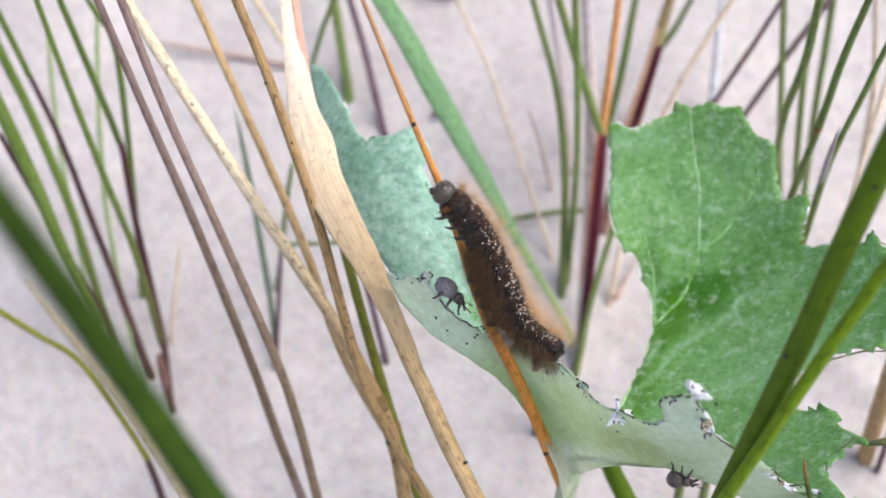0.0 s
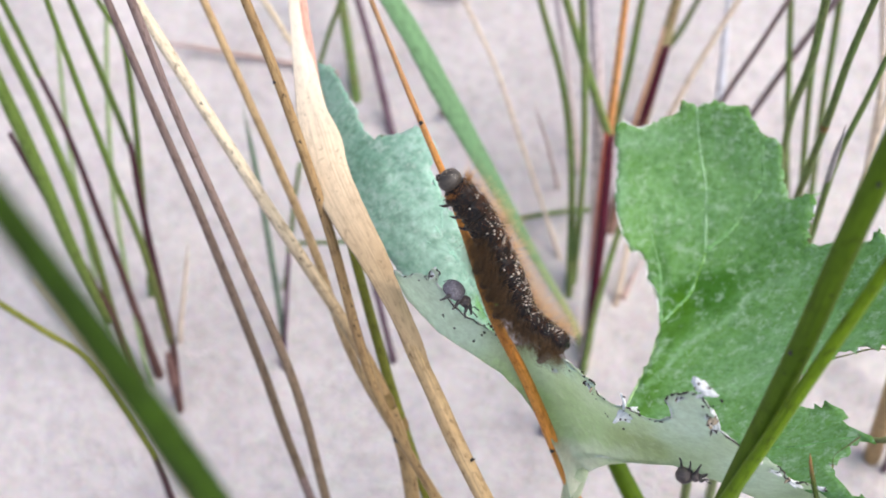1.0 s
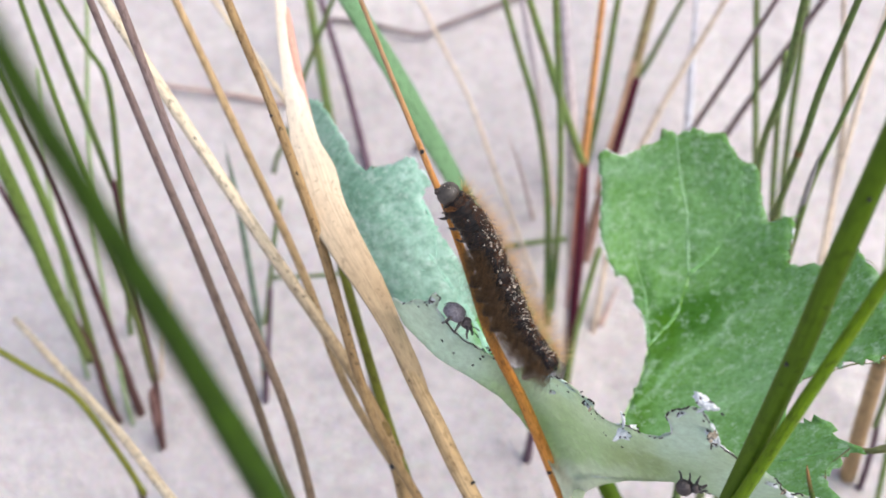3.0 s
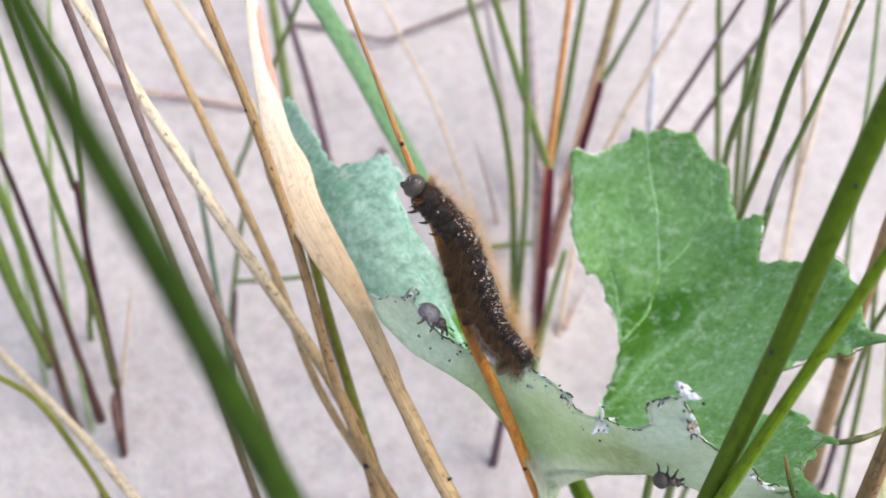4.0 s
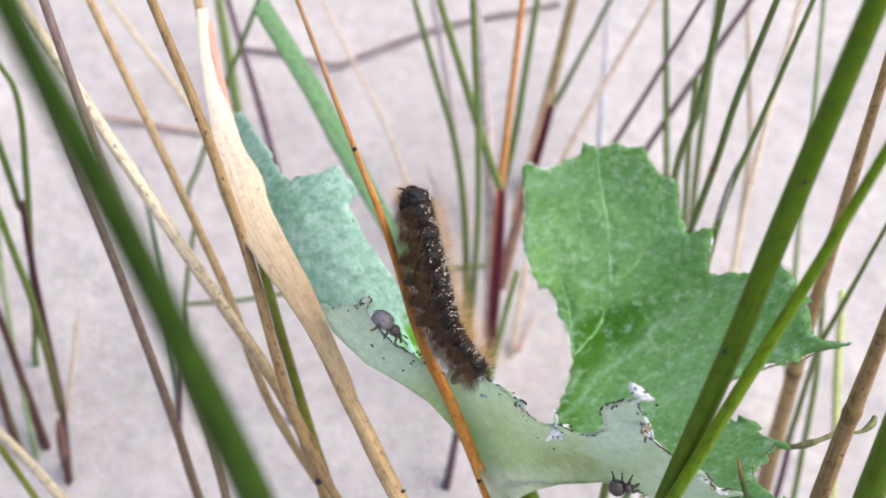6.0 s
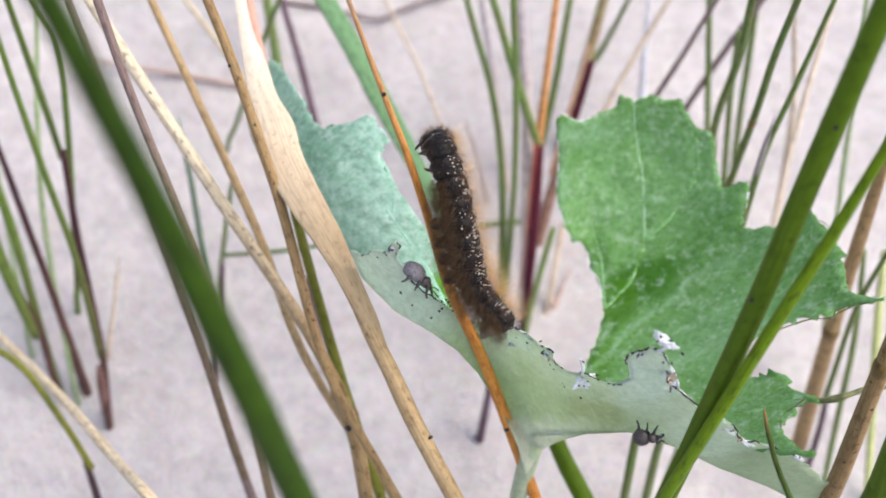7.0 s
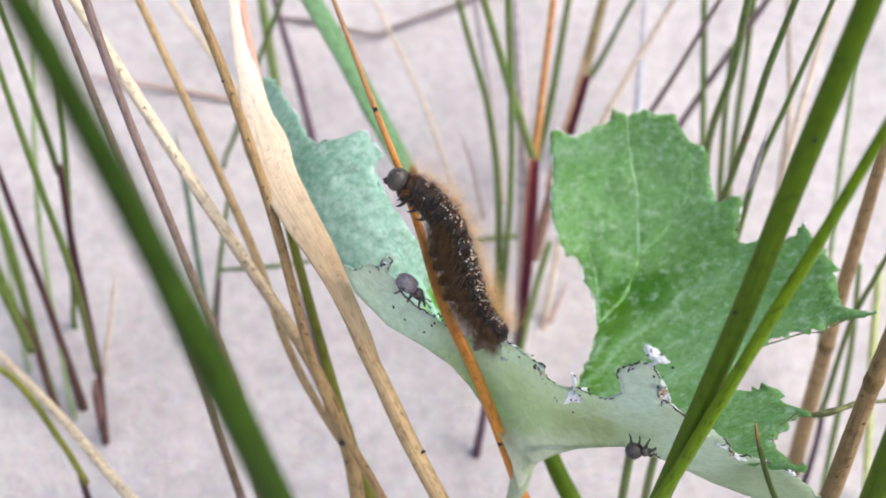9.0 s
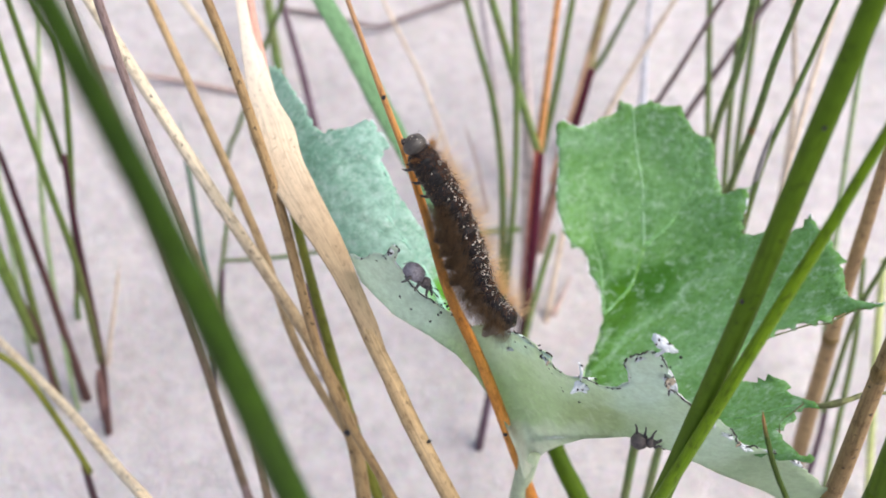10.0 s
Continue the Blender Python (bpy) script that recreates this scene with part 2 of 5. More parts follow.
SAND = sand_material()
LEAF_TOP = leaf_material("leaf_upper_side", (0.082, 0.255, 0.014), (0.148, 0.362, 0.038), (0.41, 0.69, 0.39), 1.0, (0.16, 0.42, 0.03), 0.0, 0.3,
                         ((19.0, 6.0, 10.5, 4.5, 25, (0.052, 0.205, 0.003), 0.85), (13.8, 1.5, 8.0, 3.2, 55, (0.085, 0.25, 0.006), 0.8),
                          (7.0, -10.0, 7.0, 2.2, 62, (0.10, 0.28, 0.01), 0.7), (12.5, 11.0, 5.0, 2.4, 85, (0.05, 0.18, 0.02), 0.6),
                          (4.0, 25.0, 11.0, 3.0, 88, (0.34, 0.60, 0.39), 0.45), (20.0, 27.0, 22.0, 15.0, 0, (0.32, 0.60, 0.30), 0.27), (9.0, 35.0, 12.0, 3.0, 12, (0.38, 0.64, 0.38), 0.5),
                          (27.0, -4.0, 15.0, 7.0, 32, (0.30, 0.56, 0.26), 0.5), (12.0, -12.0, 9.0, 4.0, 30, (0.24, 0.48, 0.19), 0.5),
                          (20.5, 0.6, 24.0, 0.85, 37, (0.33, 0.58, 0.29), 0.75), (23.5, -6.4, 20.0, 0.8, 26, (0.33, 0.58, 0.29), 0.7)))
# The vivid green first patch paints light shining through the lower right margin.
LEAF_DOWNY = leaf_material("leaf_downy_side", (0.235, 0.49, 0.34), (0.30, 0.57, 0.43), (0.66, 0.87, 0.79), 0.95, (0.2, 0.52, 0.2), 0.3, 0.32,
                           ((-20.5, 3.4, 6.5, 3.2, -60, (0.18, 0.52, 0.03), 1.0), (-6.2, -27.0, 10.0, 6.0, -80, (0.70, 0.79, 0.68), 1.0), (-42.0, 32.0, 9.0, 5.0, 60, (0.17, 0.40, 0.27), 0.4),
                            (-31.0, 15.0, 12.0, 5.0, -56, (0.52, 0.76, 0.66), 0.5)), 0.8)
# Greener patches paint overlap shade and light coming through; the palest brighten dim ends.
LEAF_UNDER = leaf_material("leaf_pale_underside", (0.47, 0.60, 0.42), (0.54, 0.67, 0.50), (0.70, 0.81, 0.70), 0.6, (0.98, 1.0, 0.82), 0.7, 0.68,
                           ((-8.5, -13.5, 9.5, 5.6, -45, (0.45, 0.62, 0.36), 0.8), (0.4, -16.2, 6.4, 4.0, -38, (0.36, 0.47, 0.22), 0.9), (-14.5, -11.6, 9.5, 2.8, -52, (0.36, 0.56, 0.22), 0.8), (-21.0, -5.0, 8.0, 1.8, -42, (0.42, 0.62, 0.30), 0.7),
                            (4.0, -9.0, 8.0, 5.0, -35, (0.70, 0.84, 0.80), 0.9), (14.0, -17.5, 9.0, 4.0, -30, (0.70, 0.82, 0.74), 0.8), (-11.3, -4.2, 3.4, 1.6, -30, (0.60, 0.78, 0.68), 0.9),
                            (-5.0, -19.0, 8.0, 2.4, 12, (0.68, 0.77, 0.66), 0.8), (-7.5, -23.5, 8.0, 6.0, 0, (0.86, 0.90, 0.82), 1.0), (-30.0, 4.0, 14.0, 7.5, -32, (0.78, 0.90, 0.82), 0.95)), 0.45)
VEIN = plain("pale_leaf_vein", (0.42, 0.65, 0.40), 0.6, 0.3, 900.0)
VEIN_SIDE = plain("side_leaf_vein", (0.28, 0.52, 0.22), 0.6, 0.35, 900.0)
VEIN_YELLOW = plain("yellowish_leaf_vein", (0.20, 0.43, 0.05), 0.6, 0.25)
RIDGE = plain("downy_vein_ridge", (0.17, 0.40, 0.12), 0.6, 0.5, 500.0)
RIDGE_TEAL = plain("broad_downy_vein", (0.32, 0.58, 0.44), 0.6, 0.25, 1200.0)
FOLD_RIM = plain("thick_pale_fold", (0.68, 0.76, 0.64), 0.6, 0.15, 700.0)
MARGIN = plain("pale_green_margin", (0.32, 0.50, 0.22), 0.6, 0.25, 700.0)
MARGIN_PALE = plain("pale_curled_edge", (0.58, 0.72, 0.62), 0.7, 0.4, 1400.0, 0.0002)
STALK = plain("leaf_stalk", (0.42, 0.50, 0.33), 0.55, 0.2, 900.0)
CHEWED = plain("dried_leaf_edge", (0.045, 0.032, 0.028), 0.7, 0.6)
BROWN_EDGE = plain("brown_leaf_edge", (0.16, 0.17, 0.06), 0.6, 0.5, 900.0)
WOOL = plain("white_leaf_wool", (0.80, 0.82, 0.82), 0.8, 0.12, 3000.0, 0.0002)
SCRAP = plain("dried_tan_scrap", (0.50, 0.41, 0.30), 0.7, 0.5, 1500.0)
FRASS = plain("black_dropping", (0.022, 0.018, 0.018), 0.55, 0.4)
GRIT = plain("pale_sand_grain", (0.62, 0.55, 0.46), 0.35, 0.35, 4000.0)
GRAIN = plain("sand_grain", (0.58, 0.52, 0.52), 0.6, 0.3, 400.0)
CATERPILLAR_SKIN = plain("caterpillar_skin", (0.006, 0.0045, 0.0045), 0.34, 0.7, 1500.0, 0.0005, 0.3)
CATERPILLAR_DARK = plain("caterpillar_dark_flank", (0.010, 0.007, 0.006), 0.38, 0.5, 1300.0, 0.0003, 0.25)
CATERPILLAR_BELLY = plain("caterpillar_flank", (0.028, 0.021, 0.017), 0.55, 0.6, 1500.0, 0.0003)
TAIL_FOOT = plain("pale_tail_foot", (0.20, 0.16, 0.12), 0.6, 0.5, 1500.0, 0.0002)
HEAD_SKIN = plain("caterpillar_head", (0.058, 0.048, 0.040), 0.45, 0.45, 1800.0, 0.00006)
HAIR_GINGER = hair_material("ginger_hair", (0.82, 0.56, 0.28), (1.0, 0.88, 0.60), 0.65)
HAIR_COLLAR = hair_material("rusty_collar_hair", (0.20, 0.07, 0.02), (0.62, 0.30, 0.09), 0.4)
HAIR_TAN = hair_material("tan_hair", (0.03, 0.018, 0.01), (0.34, 0.22, 0.115), 0.35)
HAIR_RUST = hair_material("rust_hair", (0.008, 0.004, 0.003), (0.24, 0.085, 0.03), 0.2)
HAIR_GREY = hair_material("grey_brown_hair", (0.012, 0.007, 0.0045), (0.27, 0.165, 0.088), 0.3)
LEG_SKIN = plain("dark_leg", (0.035, 0.022, 0.018), 0.35, 0.4)
WEEVIL_SKIN = plain("grey_weevil_shell", (0.17, 0.155, 0.175), 0.5, 0.5, 3500.0, 0.00012)
WEEVIL_BROWN = plain("dark_brown_weevil_shell", (0.085, 0.068, 0.066), 0.5, 0.5, 3500.0, 0.00012)
WEEVIL_DARK = plain("dark_weevil_limb", (0.035, 0.03, 0.032), 0.45, 0.4)


# ---- mesh helpers ----
def part(name, bm, material, parent=None, label="", smooth=True):
    me = bpy.data.meshes.new(name)
    bm.normal_update()
    bm.to_mesh(me)
    bm.free()
    me.materials.append(material)
    if smooth:
        me.polygons.foreach_set("use_smooth", [True] * len(me.polygons))
    ob = new(name, me)
    ob.parent = parent
    return tagged(ob, label)


def catmull(points, sub):
    """A smooth run through points of any dimension."""
    p = [np.array(q, float) for q in points]
    p = [2 * p[0] - p[1]] + p + [2 * p[-1] - p[-2]]
    out = []
    for i in range(1, len(p) - 2):
        for k in range(sub):
            t = k / sub
            out.append(0.5 * (2 * p[i] + (p[i + 1] - p[i - 1]) * t + (2 * p[i - 1] - 5 * p[i] + 4 * p[i + 1] - p[i + 2]) * t * t
                              + (3 * p[i] - p[i - 1] - 3 * p[i + 1] + p[i + 2]) * t ** 3))
    return out + [p[-2]]


def tube(run, sides=10, flat=1.0, bm=None, wobble=0.0, tip=False):
    """A tapered tube along a run of (x, y, z, radius), capped, with UVs (turns, metres)."""
    bm = bm or bmesh.new()
    uv = bm.loops.layers.uv.verify()
    at = [Vector(r[:3]) for r in run]
    side = None
    rings, along = [], [0.0]
    for i, p in enumerate(at):
        t = (at[min(i + 1, len(at) - 1)] - at[max(i - 1, 0)]).normalized()
        if side is None:
            side = t.cross(Vector((0, -0.42, 0.9))).normalized()
        side = (side - t * side.dot(t)).normalized()
        up = t.cross(side)
        if i:
            along.append(along[-1] + (p - at[i - 1]).length)
        rad = run[i][3] * (1 + wobble * noise.noise(p * 400))
        ring = []
        for k in range(sides):
            a = 2 * math.pi * k / sides
            ring.append(bm.verts.new(p + side * math.cos(a) * rad + up * math.sin(a) * rad * flat))
        rings.append(ring)
    for i in range(len(rings) - 1):
        for k in range(sides):
            q = (k + 1) % sides
            f = bm.faces.new((rings[i][k], rings[i][q], rings[i + 1][q], rings[i + 1][k]))
            for loop, (u, v) in zip(f.loops, ((k, i), (k + 1, i), (k + 1, i + 1), (k, i + 1))):
                loop[uv].uv = (u / sides, along[v])
    bm.faces.new(list(reversed(rings[0])))
    bm.faces.new(rings[-1])
    return bm


def ribbon(run, facing, arch, sections=9, ridges=0.0):
    """A dry or broad blade: a run of (x, y, z, half width), seen broad from 'facing', arched across, with UVs."""
    bm = bmesh.new()
    uv = bm.loops.layers.uv.verify()
    at = [Vector(r[:3]) for r in run]
    rows, along = [], [0.0]
    for i, p in enumerate(at):
        t = (at[min(i + 1, len(at) - 1)] - at[max(i - 1, 0)]).normalized()
        side = t.cross(Vector(facing)).normalized()
        up = side.cross(t)
        if i:
            along.append(along[-1] + (p - at[i - 1]).length)
        w = run[i][3]
        row = []
        for k in range(sections):
            c = 2 * k / (sections - 1) - 1
            edge = 1 + 0.06 * noise.noise(p * 260 + Vector((c, 0, 0)))
            lift = arch * w * (1 - c * c) + ridges * w * math.sin(c * 9 + 2 * noise.noise(p * 60))
            row.append(bm.verts.new(p + side * c * w * edge + up * lift))
        rows.append(row)
    for i in range(len(rows) - 1):
        for k in range(sections - 1):
            f = bm.faces.new((rows[i][k], rows[i][k + 1], rows[i + 1][k + 1], rows[i + 1][k]))
            for loop, (u, v) in zip(f.loops, ((k, i), (k + 1, i), (k + 1, i + 1), (k, i + 1))):
                loop[uv].uv = (u / sections, along[v])
    return bm


def thicken(ob, metres):
    mod = ob.modifiers.new("thickness", "SOLIDIFY")
    mod.thickness, mod.offset = metres, 0.0
    return ob


def ball(bm, at, size, turn=None, rough=0.0, rings=8, segs=10, seed=0.0):
    """An uneven ellipsoid added to bm."""
    made = bmesh.ops.create_uvsphere(bm, u_segments=segs, v_segments=rings, radius=1.0)["verts"]
    m = Matrix.Translation(at) @ (turn or Matrix()) @ Matrix.Diagonal((*size, 1))
    for v in made:
        k = 1 + rough * noise.noise(v.co * 2.2 + Vector((seed, seed, seed)))
        v.co = m @ (v.co * k)
    return made


# ---- ground: one sheet of sand to the horizon ----
def ground_sheet():
    near = [i * 0.004 for i in range(-55, 56)]
    far = [0.24, 0.27, 0.32, 0.4, 0.55, 0.8, 1.3, 2.2, 4, 8, 20, 60, 200, 800, 2500]
    line = [-f for f in reversed(far)] + near + far
    bm = bmesh.new()
    grid = []
    for y in line:
        row = []
        for x in line:
            p = Vector((x + 0.02, y + 0.11, 0))
            d = max(abs(x), abs(y))
            h = 0.0022 * noise.noise(p * 28) + 0.0011 * noise.noise(p * 90) if d < 0.5 else 0.0
            row.append(bm.verts.new((p.x, p.y, h - 0.0012)))
        grid.append(row)
    for j in range(len(line) - 1):
        for i in range(len(line) - 1):
            bm.faces.new((grid[j][i], grid[j][i + 1], grid[j + 1][i + 1], grid[j + 1][i]))
    ground = part("ground", bm, SAND)
    return tagged(ground, "fine pale pinkish grey beach sand, bare and slightly uneven", "sand", kind="structure")


def sand_grains():
    """Coarser grains lying loose on the sheet."""
    rng = random.Random(4)
    bm = bmesh.new()
    for _ in range(5200):
        x, y = rng.uniform(-0.16, 0.2), rng.uniform(-0.02, 0.3)
        p = Vector((x, y, 0))
        z = 0.0022 * noise.noise(p * 28) + 0.0011 * noise.noise(p * 90) - 0.0011
        r = rng.uniform(0.00022, 0.00055)
        tips = [bm.verts.new((x + r * dx * rng.uniform(0.7, 1.3), y + r * dy * rng.uniform(0.7, 1.3), z + r * dz * rng.uniform(0.6, 1.1)))
                for dx, dy, dz in ((1, 0, 0), (0, 1, 0), (-1, 0, 0), (0, -1, 0), (0, 0, 1))]
        for a in range(4):
            bm.faces.new((tips[a], tips[(a + 1) % 4], tips[4]))
    return tagged(part("sand_grains", bm, GRAIN, smooth=False), "loose coarse grains lying on the pale sand", "sand", kind="stuff")


ground_sheet()
sand_grains()


# ---- grass ----
def stem_run(points, up=0.0, root=True, point=False):
    """Millimetre points (x, y, z, radius) from top to foot, made smooth; 'up' metres more at the top, and down into the sand."""
    p = [np.array(q, float) * MM for q in points]
    if up:
        d = (p[0] - p[1])[:3]
        d /= np.linalg.norm(d)
        p.insert(0, np.array([*(p[0][:3] + d * up), p[0][3] * 0.75]))
    if root and p[-1][2] > 0.001:
        d = (p[-1] - p[-2])[:3]
        d /= np.linalg.norm(d)
        straight = min(0.026, 0.6 * p[-1][2] / max(-d[2], 0.3))
        p.append(np.array([*(p[-1][:3] + d * straight), p[-1][3]]))
        z = p[-1][2] + 0.004
        flat = np.array([d[0], d[1], 0])
        reach = min(np.linalg.norm(flat) / max(-d[2], 0.2), 0.75) * z
        flat = flat / (np.linalg.norm(flat) + 1e-9)
        end = p[-1]
        for k, q in ((0.35, 0.5), (1.0, 1.0)):
            p.append(np.array([*(end[:3] + flat * reach * q + np.array([0, 0, -z * k])), end[3]]))
    elif root:
        p.append(p[-1] + np.array([0, 0, -0.004, 0]))
    run = catmull(p, 7)
    for r in run:
        r[3] = max(r[3], 0.00008)
    if point:
        for k in range(5):
            run[k][3] *= 0.12 + 0.2 * k
    return run


def grass_stem(label, material, points, up=0.0, root=True, point=False, nodes=(), name="grass_plant"):
    thing = new(name)
    foot = stem_run(points, up, root, point)[-1]
    thing.location = (foot[0], foot[1], 0)
    ob = part("stem", tube(stem_run(points, up, root, point)), STEMS[material], thing)
    ob.matrix_parent_inverse = Matrix.Translation(-thing.location)
    run = stem_run(points, up, root, point)
    if root and not nodes and material not in ("orange", "cut_green", "mauve"):
        # the leaf sheath that wraps the lower stem
        k = int((0.5 + 0.22 * (abs(foot[0]) * 730 % 1)) * len(run))
        wrap = [np.array([*q[:3], q[3] * min(1.05, 0.99 + 0.03 * i)]) for i, q in enumerate(run[k:])]
        if len(wrap) > 3:
            sheath = part("leaf_sheath", tube(wrap), STEMS[material], thing)
            sheath.matrix_parent_inverse = Matrix.Translation(-thing.location)
    for share in nodes:
        k = int(share * (len(run) - 1))
        a, c = run[k], run[k + 1]
        way = (c - a)[:3] / np.linalg.norm((c - a)[:3])
        ring = [(*(a[:3] + way * q * a[3]), a[3] * w) for q, w in ((-1.2, 1.01), (-0.5, 1.1), (0, 1.16), (0.5, 1.1), (1.2, 1.01))]
        knot = part("node", tube(ring, 12), STEMS["node"], thing, "slightly swollen darker joint")
        knot.matrix_parent_inverse = Matrix.Translation(-thing.location)
    return tagged(thing, label, "grass", "grass stems growing from the sand")


def grass_shoot(label, pieces):
    """A shoot of several parts: (part name, material, points, up, root)."""
    thing = new("grass_shoot")
    foot = pieces[0][2][-1]
    thing.location = (foot[0] * MM, foot[1] * MM, 0)
    for name, material, points, up, root in pieces:
        ob = part(name, tube(stem_run(points, up, root)), STEMS[material], thing)
        ob.matrix_parent_inverse = Matrix.Translation(-thing.location)
    return tagged(thing, label, "grass", "grass stems growing from the sand")


STEM_CLOSE = grass_stem("thick dark green grass stem close by", "green_dark", [(-26.8, 30.7, 255.1, 0.76), (-25.2, 27.9, 248.6, 0.84), (-22.7, 24.5, 240.8, 0.93), (-19.5, 20.1, 230.9, 1.05), (-15.8, 14.6, 218.3, 1.21)], 0.03)
STEM_THICK = grass_stem("thick green grass stem with dark specks", "green_mid", [(44.9, 57, 205.2, 1.36), (42.5, 48.7, 188.2, 1.44), (40.6, 41.7, 174, 1.46), (36.7, 30.3, 150.6, 1.39)], 0.045)
STEM_BRIGHT = grass_stem("bright green grass stem beside a thicker one", "green_bright", [(47.1, 46.8, 194.7, 0.67), (45.5, 43.9, 187.7, 0.75), (42.2, 38.5, 175, 0.83), (36.8, 29.5, 154.1, 0.89)], 0.045)
grass_stem("brown speckled dry reed stem", "straw_brown", [(64.2, 45.8, 170.1, 0.98), (64.9, 41.7, 158.6, 1.18), (65.6, 37.6, 147, 1.29), (66.7, 32.2, 131.9, 1.42)], 0.045, nodes=(0.35,))
grass_stem("brown dry stem behind the leaf", "straw_brown", [(81.3, 91.2, 159.6, 0.86), (92.2, 85.4, 108.3, 1.4), (97.3, 82.7, 84.1, 1.65), (109.4, 76.3, 29.7, 2.11), (116.2, 72.8, 0, 2.3)], 0.045, nodes=(0.55,))
grass_stem("thick green grass stem", "green_mid", [(61.5, 34.2, 173.9, 1.64), (62.4, 31, 165.1, 1.78), (64, 25.2, 149.3, 2)], 0.045)
grass_stem("orange reddish stem that the caterpillar climbs", "orange", [(-10.3, 86.4, 182.1, 0.31), (-4.1, 77.2, 167.2, 0.44), (-0.7, 72.4, 159.3, 0.53), (2.6, 66.9, 150.6, 0.66), (6.5, 59.8, 139.4, 0.82), (12.8, 52.2, 126.6, 0.95), (21.6, 39.3, 105.7, 1.07)], 0.045)
grass_stem("tan brown dry straw stem", "straw_brown", [(-32.7, 106.8, 158.1, 0.78), (-27.5, 96, 149, 0.83), (-20.6, 78.7, 134.1, 0.86), (-15.6, 62.6, 120.8, 0.87), (-11.6, 53.1, 112.9, 0.84), (-2.7, 39.7, 102.1, 0.76)], 0.045)
grass_stem("thin light straw stem", "straw", [(-47.9, 130.2, 129.1, 0.74), (-38.1, 110.6, 119.6, 0.79), (-26.5, 86.8, 107.9, 0.84), (-20.4, 70.9, 100.2, 0.84), (-14.4, 60, 95, 0.79), (-1.6, 41.7, 86.7, 0.78)], 0.045)
grass_stem("straw stem, cream above and brown below", "cream_brown", [(-57.3, 120.9, 143.2, 1.01), (-47.2, 107, 134.4, 1.12), (-33.1, 87.7, 122.6, 1.13), (-16.4, 65.3, 108.8, 1.14), (-9.2, 51.3, 99.9, 1.36), (-6.4, 38.9, 91.7, 1.37)], 0.045, nodes=(0.52,))
grass_stem("olive green stem between straws", "olive", [(-20.6, 93.3, 118.9, 0.88), (-17.9, 82.6, 112.4, 0.89), (-10.8, 59.9, 98.7, 1), (-4.5, 43, 88.4, 1.01)], nodes=(0.4,))
grass_stem("green blade behind the leaf", "green_far", [(-35, 217.8, 15.3, 1.54), (-32.5, 203.4, 6.4, 1.55), (-30.3, 189.6, -2.1, 1.56)], 0.045)
grass_stem("thin green blade crossing another", "green_far", [(-29.7, 186.5, 55, 0.73), (-34.2, 184.3, 42.8, 0.76), (-38.4, 181.7, 29.9, 0.71)], 0.045)
grass_stem("thin purple stem growing from the sand", "purple", [(-28.9, 209.8, 25.4, 0.99), (-24.5, 197.3, 15, 1.17), (-18.3, 176.2, -2.7, 1.2)], 0.045)
grass_stem("short purple stem base in the sand", "purple", [(-20.9, 113.1, 35.7, 0.84), (-19, 108.1, 20.5, 0.88), (-16.5, 101.3, 0, 1)])
grass_stem("grey-brown dry stem growing from the sand", "grey_brown", [(-53.2, 104.4, 155.5, 0.62), (-49.2, 95.5, 138.7, 0.71), (-44.5, 85.4, 119.6, 0.81), (-38, 69.4, 89.7, 0.9), (-35.1, 60.7, 73.4, 0.96), (-32.1, 52.6, 57.9, 1)], 0.045)
grass_stem("grey-brown dry stem beside its twin", "grey_brown", [(-46.4, 97.9, 167.5, 0.69), (-42.9, 89.4, 150, 0.7), (-37.5, 78.8, 127.9, 0.76), (-31.1, 65.7, 100.7, 0.89), (-28.6, 58.2, 85.6, 0.93), (-26.7, 49.2, 67.6, 0.98)], 0.045)
grass_stem("thin green stem growing from the sand", "green_browning", [(-78, 148.9, 102.8, 0.59), (-75.4, 146.5, 89.6, 0.67), (-77.9, 140.3, 66.8, 0.79), (-84.6, 128.5, 24, 0.82)], 0.045)
grass_stem("thin pale green blade", "green_pale", [(-87, 171.6, 74, 0.61), (-89.1, 155.5, 58.9, 0.69), (-90.3, 135.7, 40.3, 0.79), (-89.2, 119.5, 25, 0.73), (-88.4, 113.5, 19.3, 0.66)], 0.045)
grass_stem("green stem leaning over the sand", "green_browning", [(-104.6, 149.9, 85.9, 1.13), (-99.8, 138.9, 67.7, 1.18), (-95.3, 124.4, 44.4, 1.18), (-92.6, 107.4, 18, 1.03), (-90.3, 95.9, 0, 0.92)], 0.045)
grass_stem("thin pale green blade", "green_pale", [(-103.1, 170.3, 62.8, 0.63), (-103.7, 159.8, 52.4, 0.64), (-103.8, 148.9, 41.5, 0.65), (-103.1, 138.8, 31.3, 0.59), (-101.9, 127.1, 19.6, 0.6)])
grass_stem("cream dry straw leaning across the sand", "cream", [(-92, 92.6, 41.3, 1.03), (-71.8, 71, 62.6, 1.04), (-55.1, 51.4, 80.8, 1.04)], 0.045)
grass_stem("thin cream dry straw between stems", "cream", [(-63.6, 209.9, 45.3, 0.7), (-53.7, 190.4, 52.3, 0.75), (-45.6, 174.9, 58, 0.72), (-30.2, 143.4, 69.1, 0.66)], 0.045, root=False)
grass_stem("thin bleached straw stub in the sand", "straw_pale", [(-70.6, 123.2, 31.7, 0.43), (-73.7, 117, 19.2, 0.59), (-78.5, 107.5, 0, 0.7)], point=True)
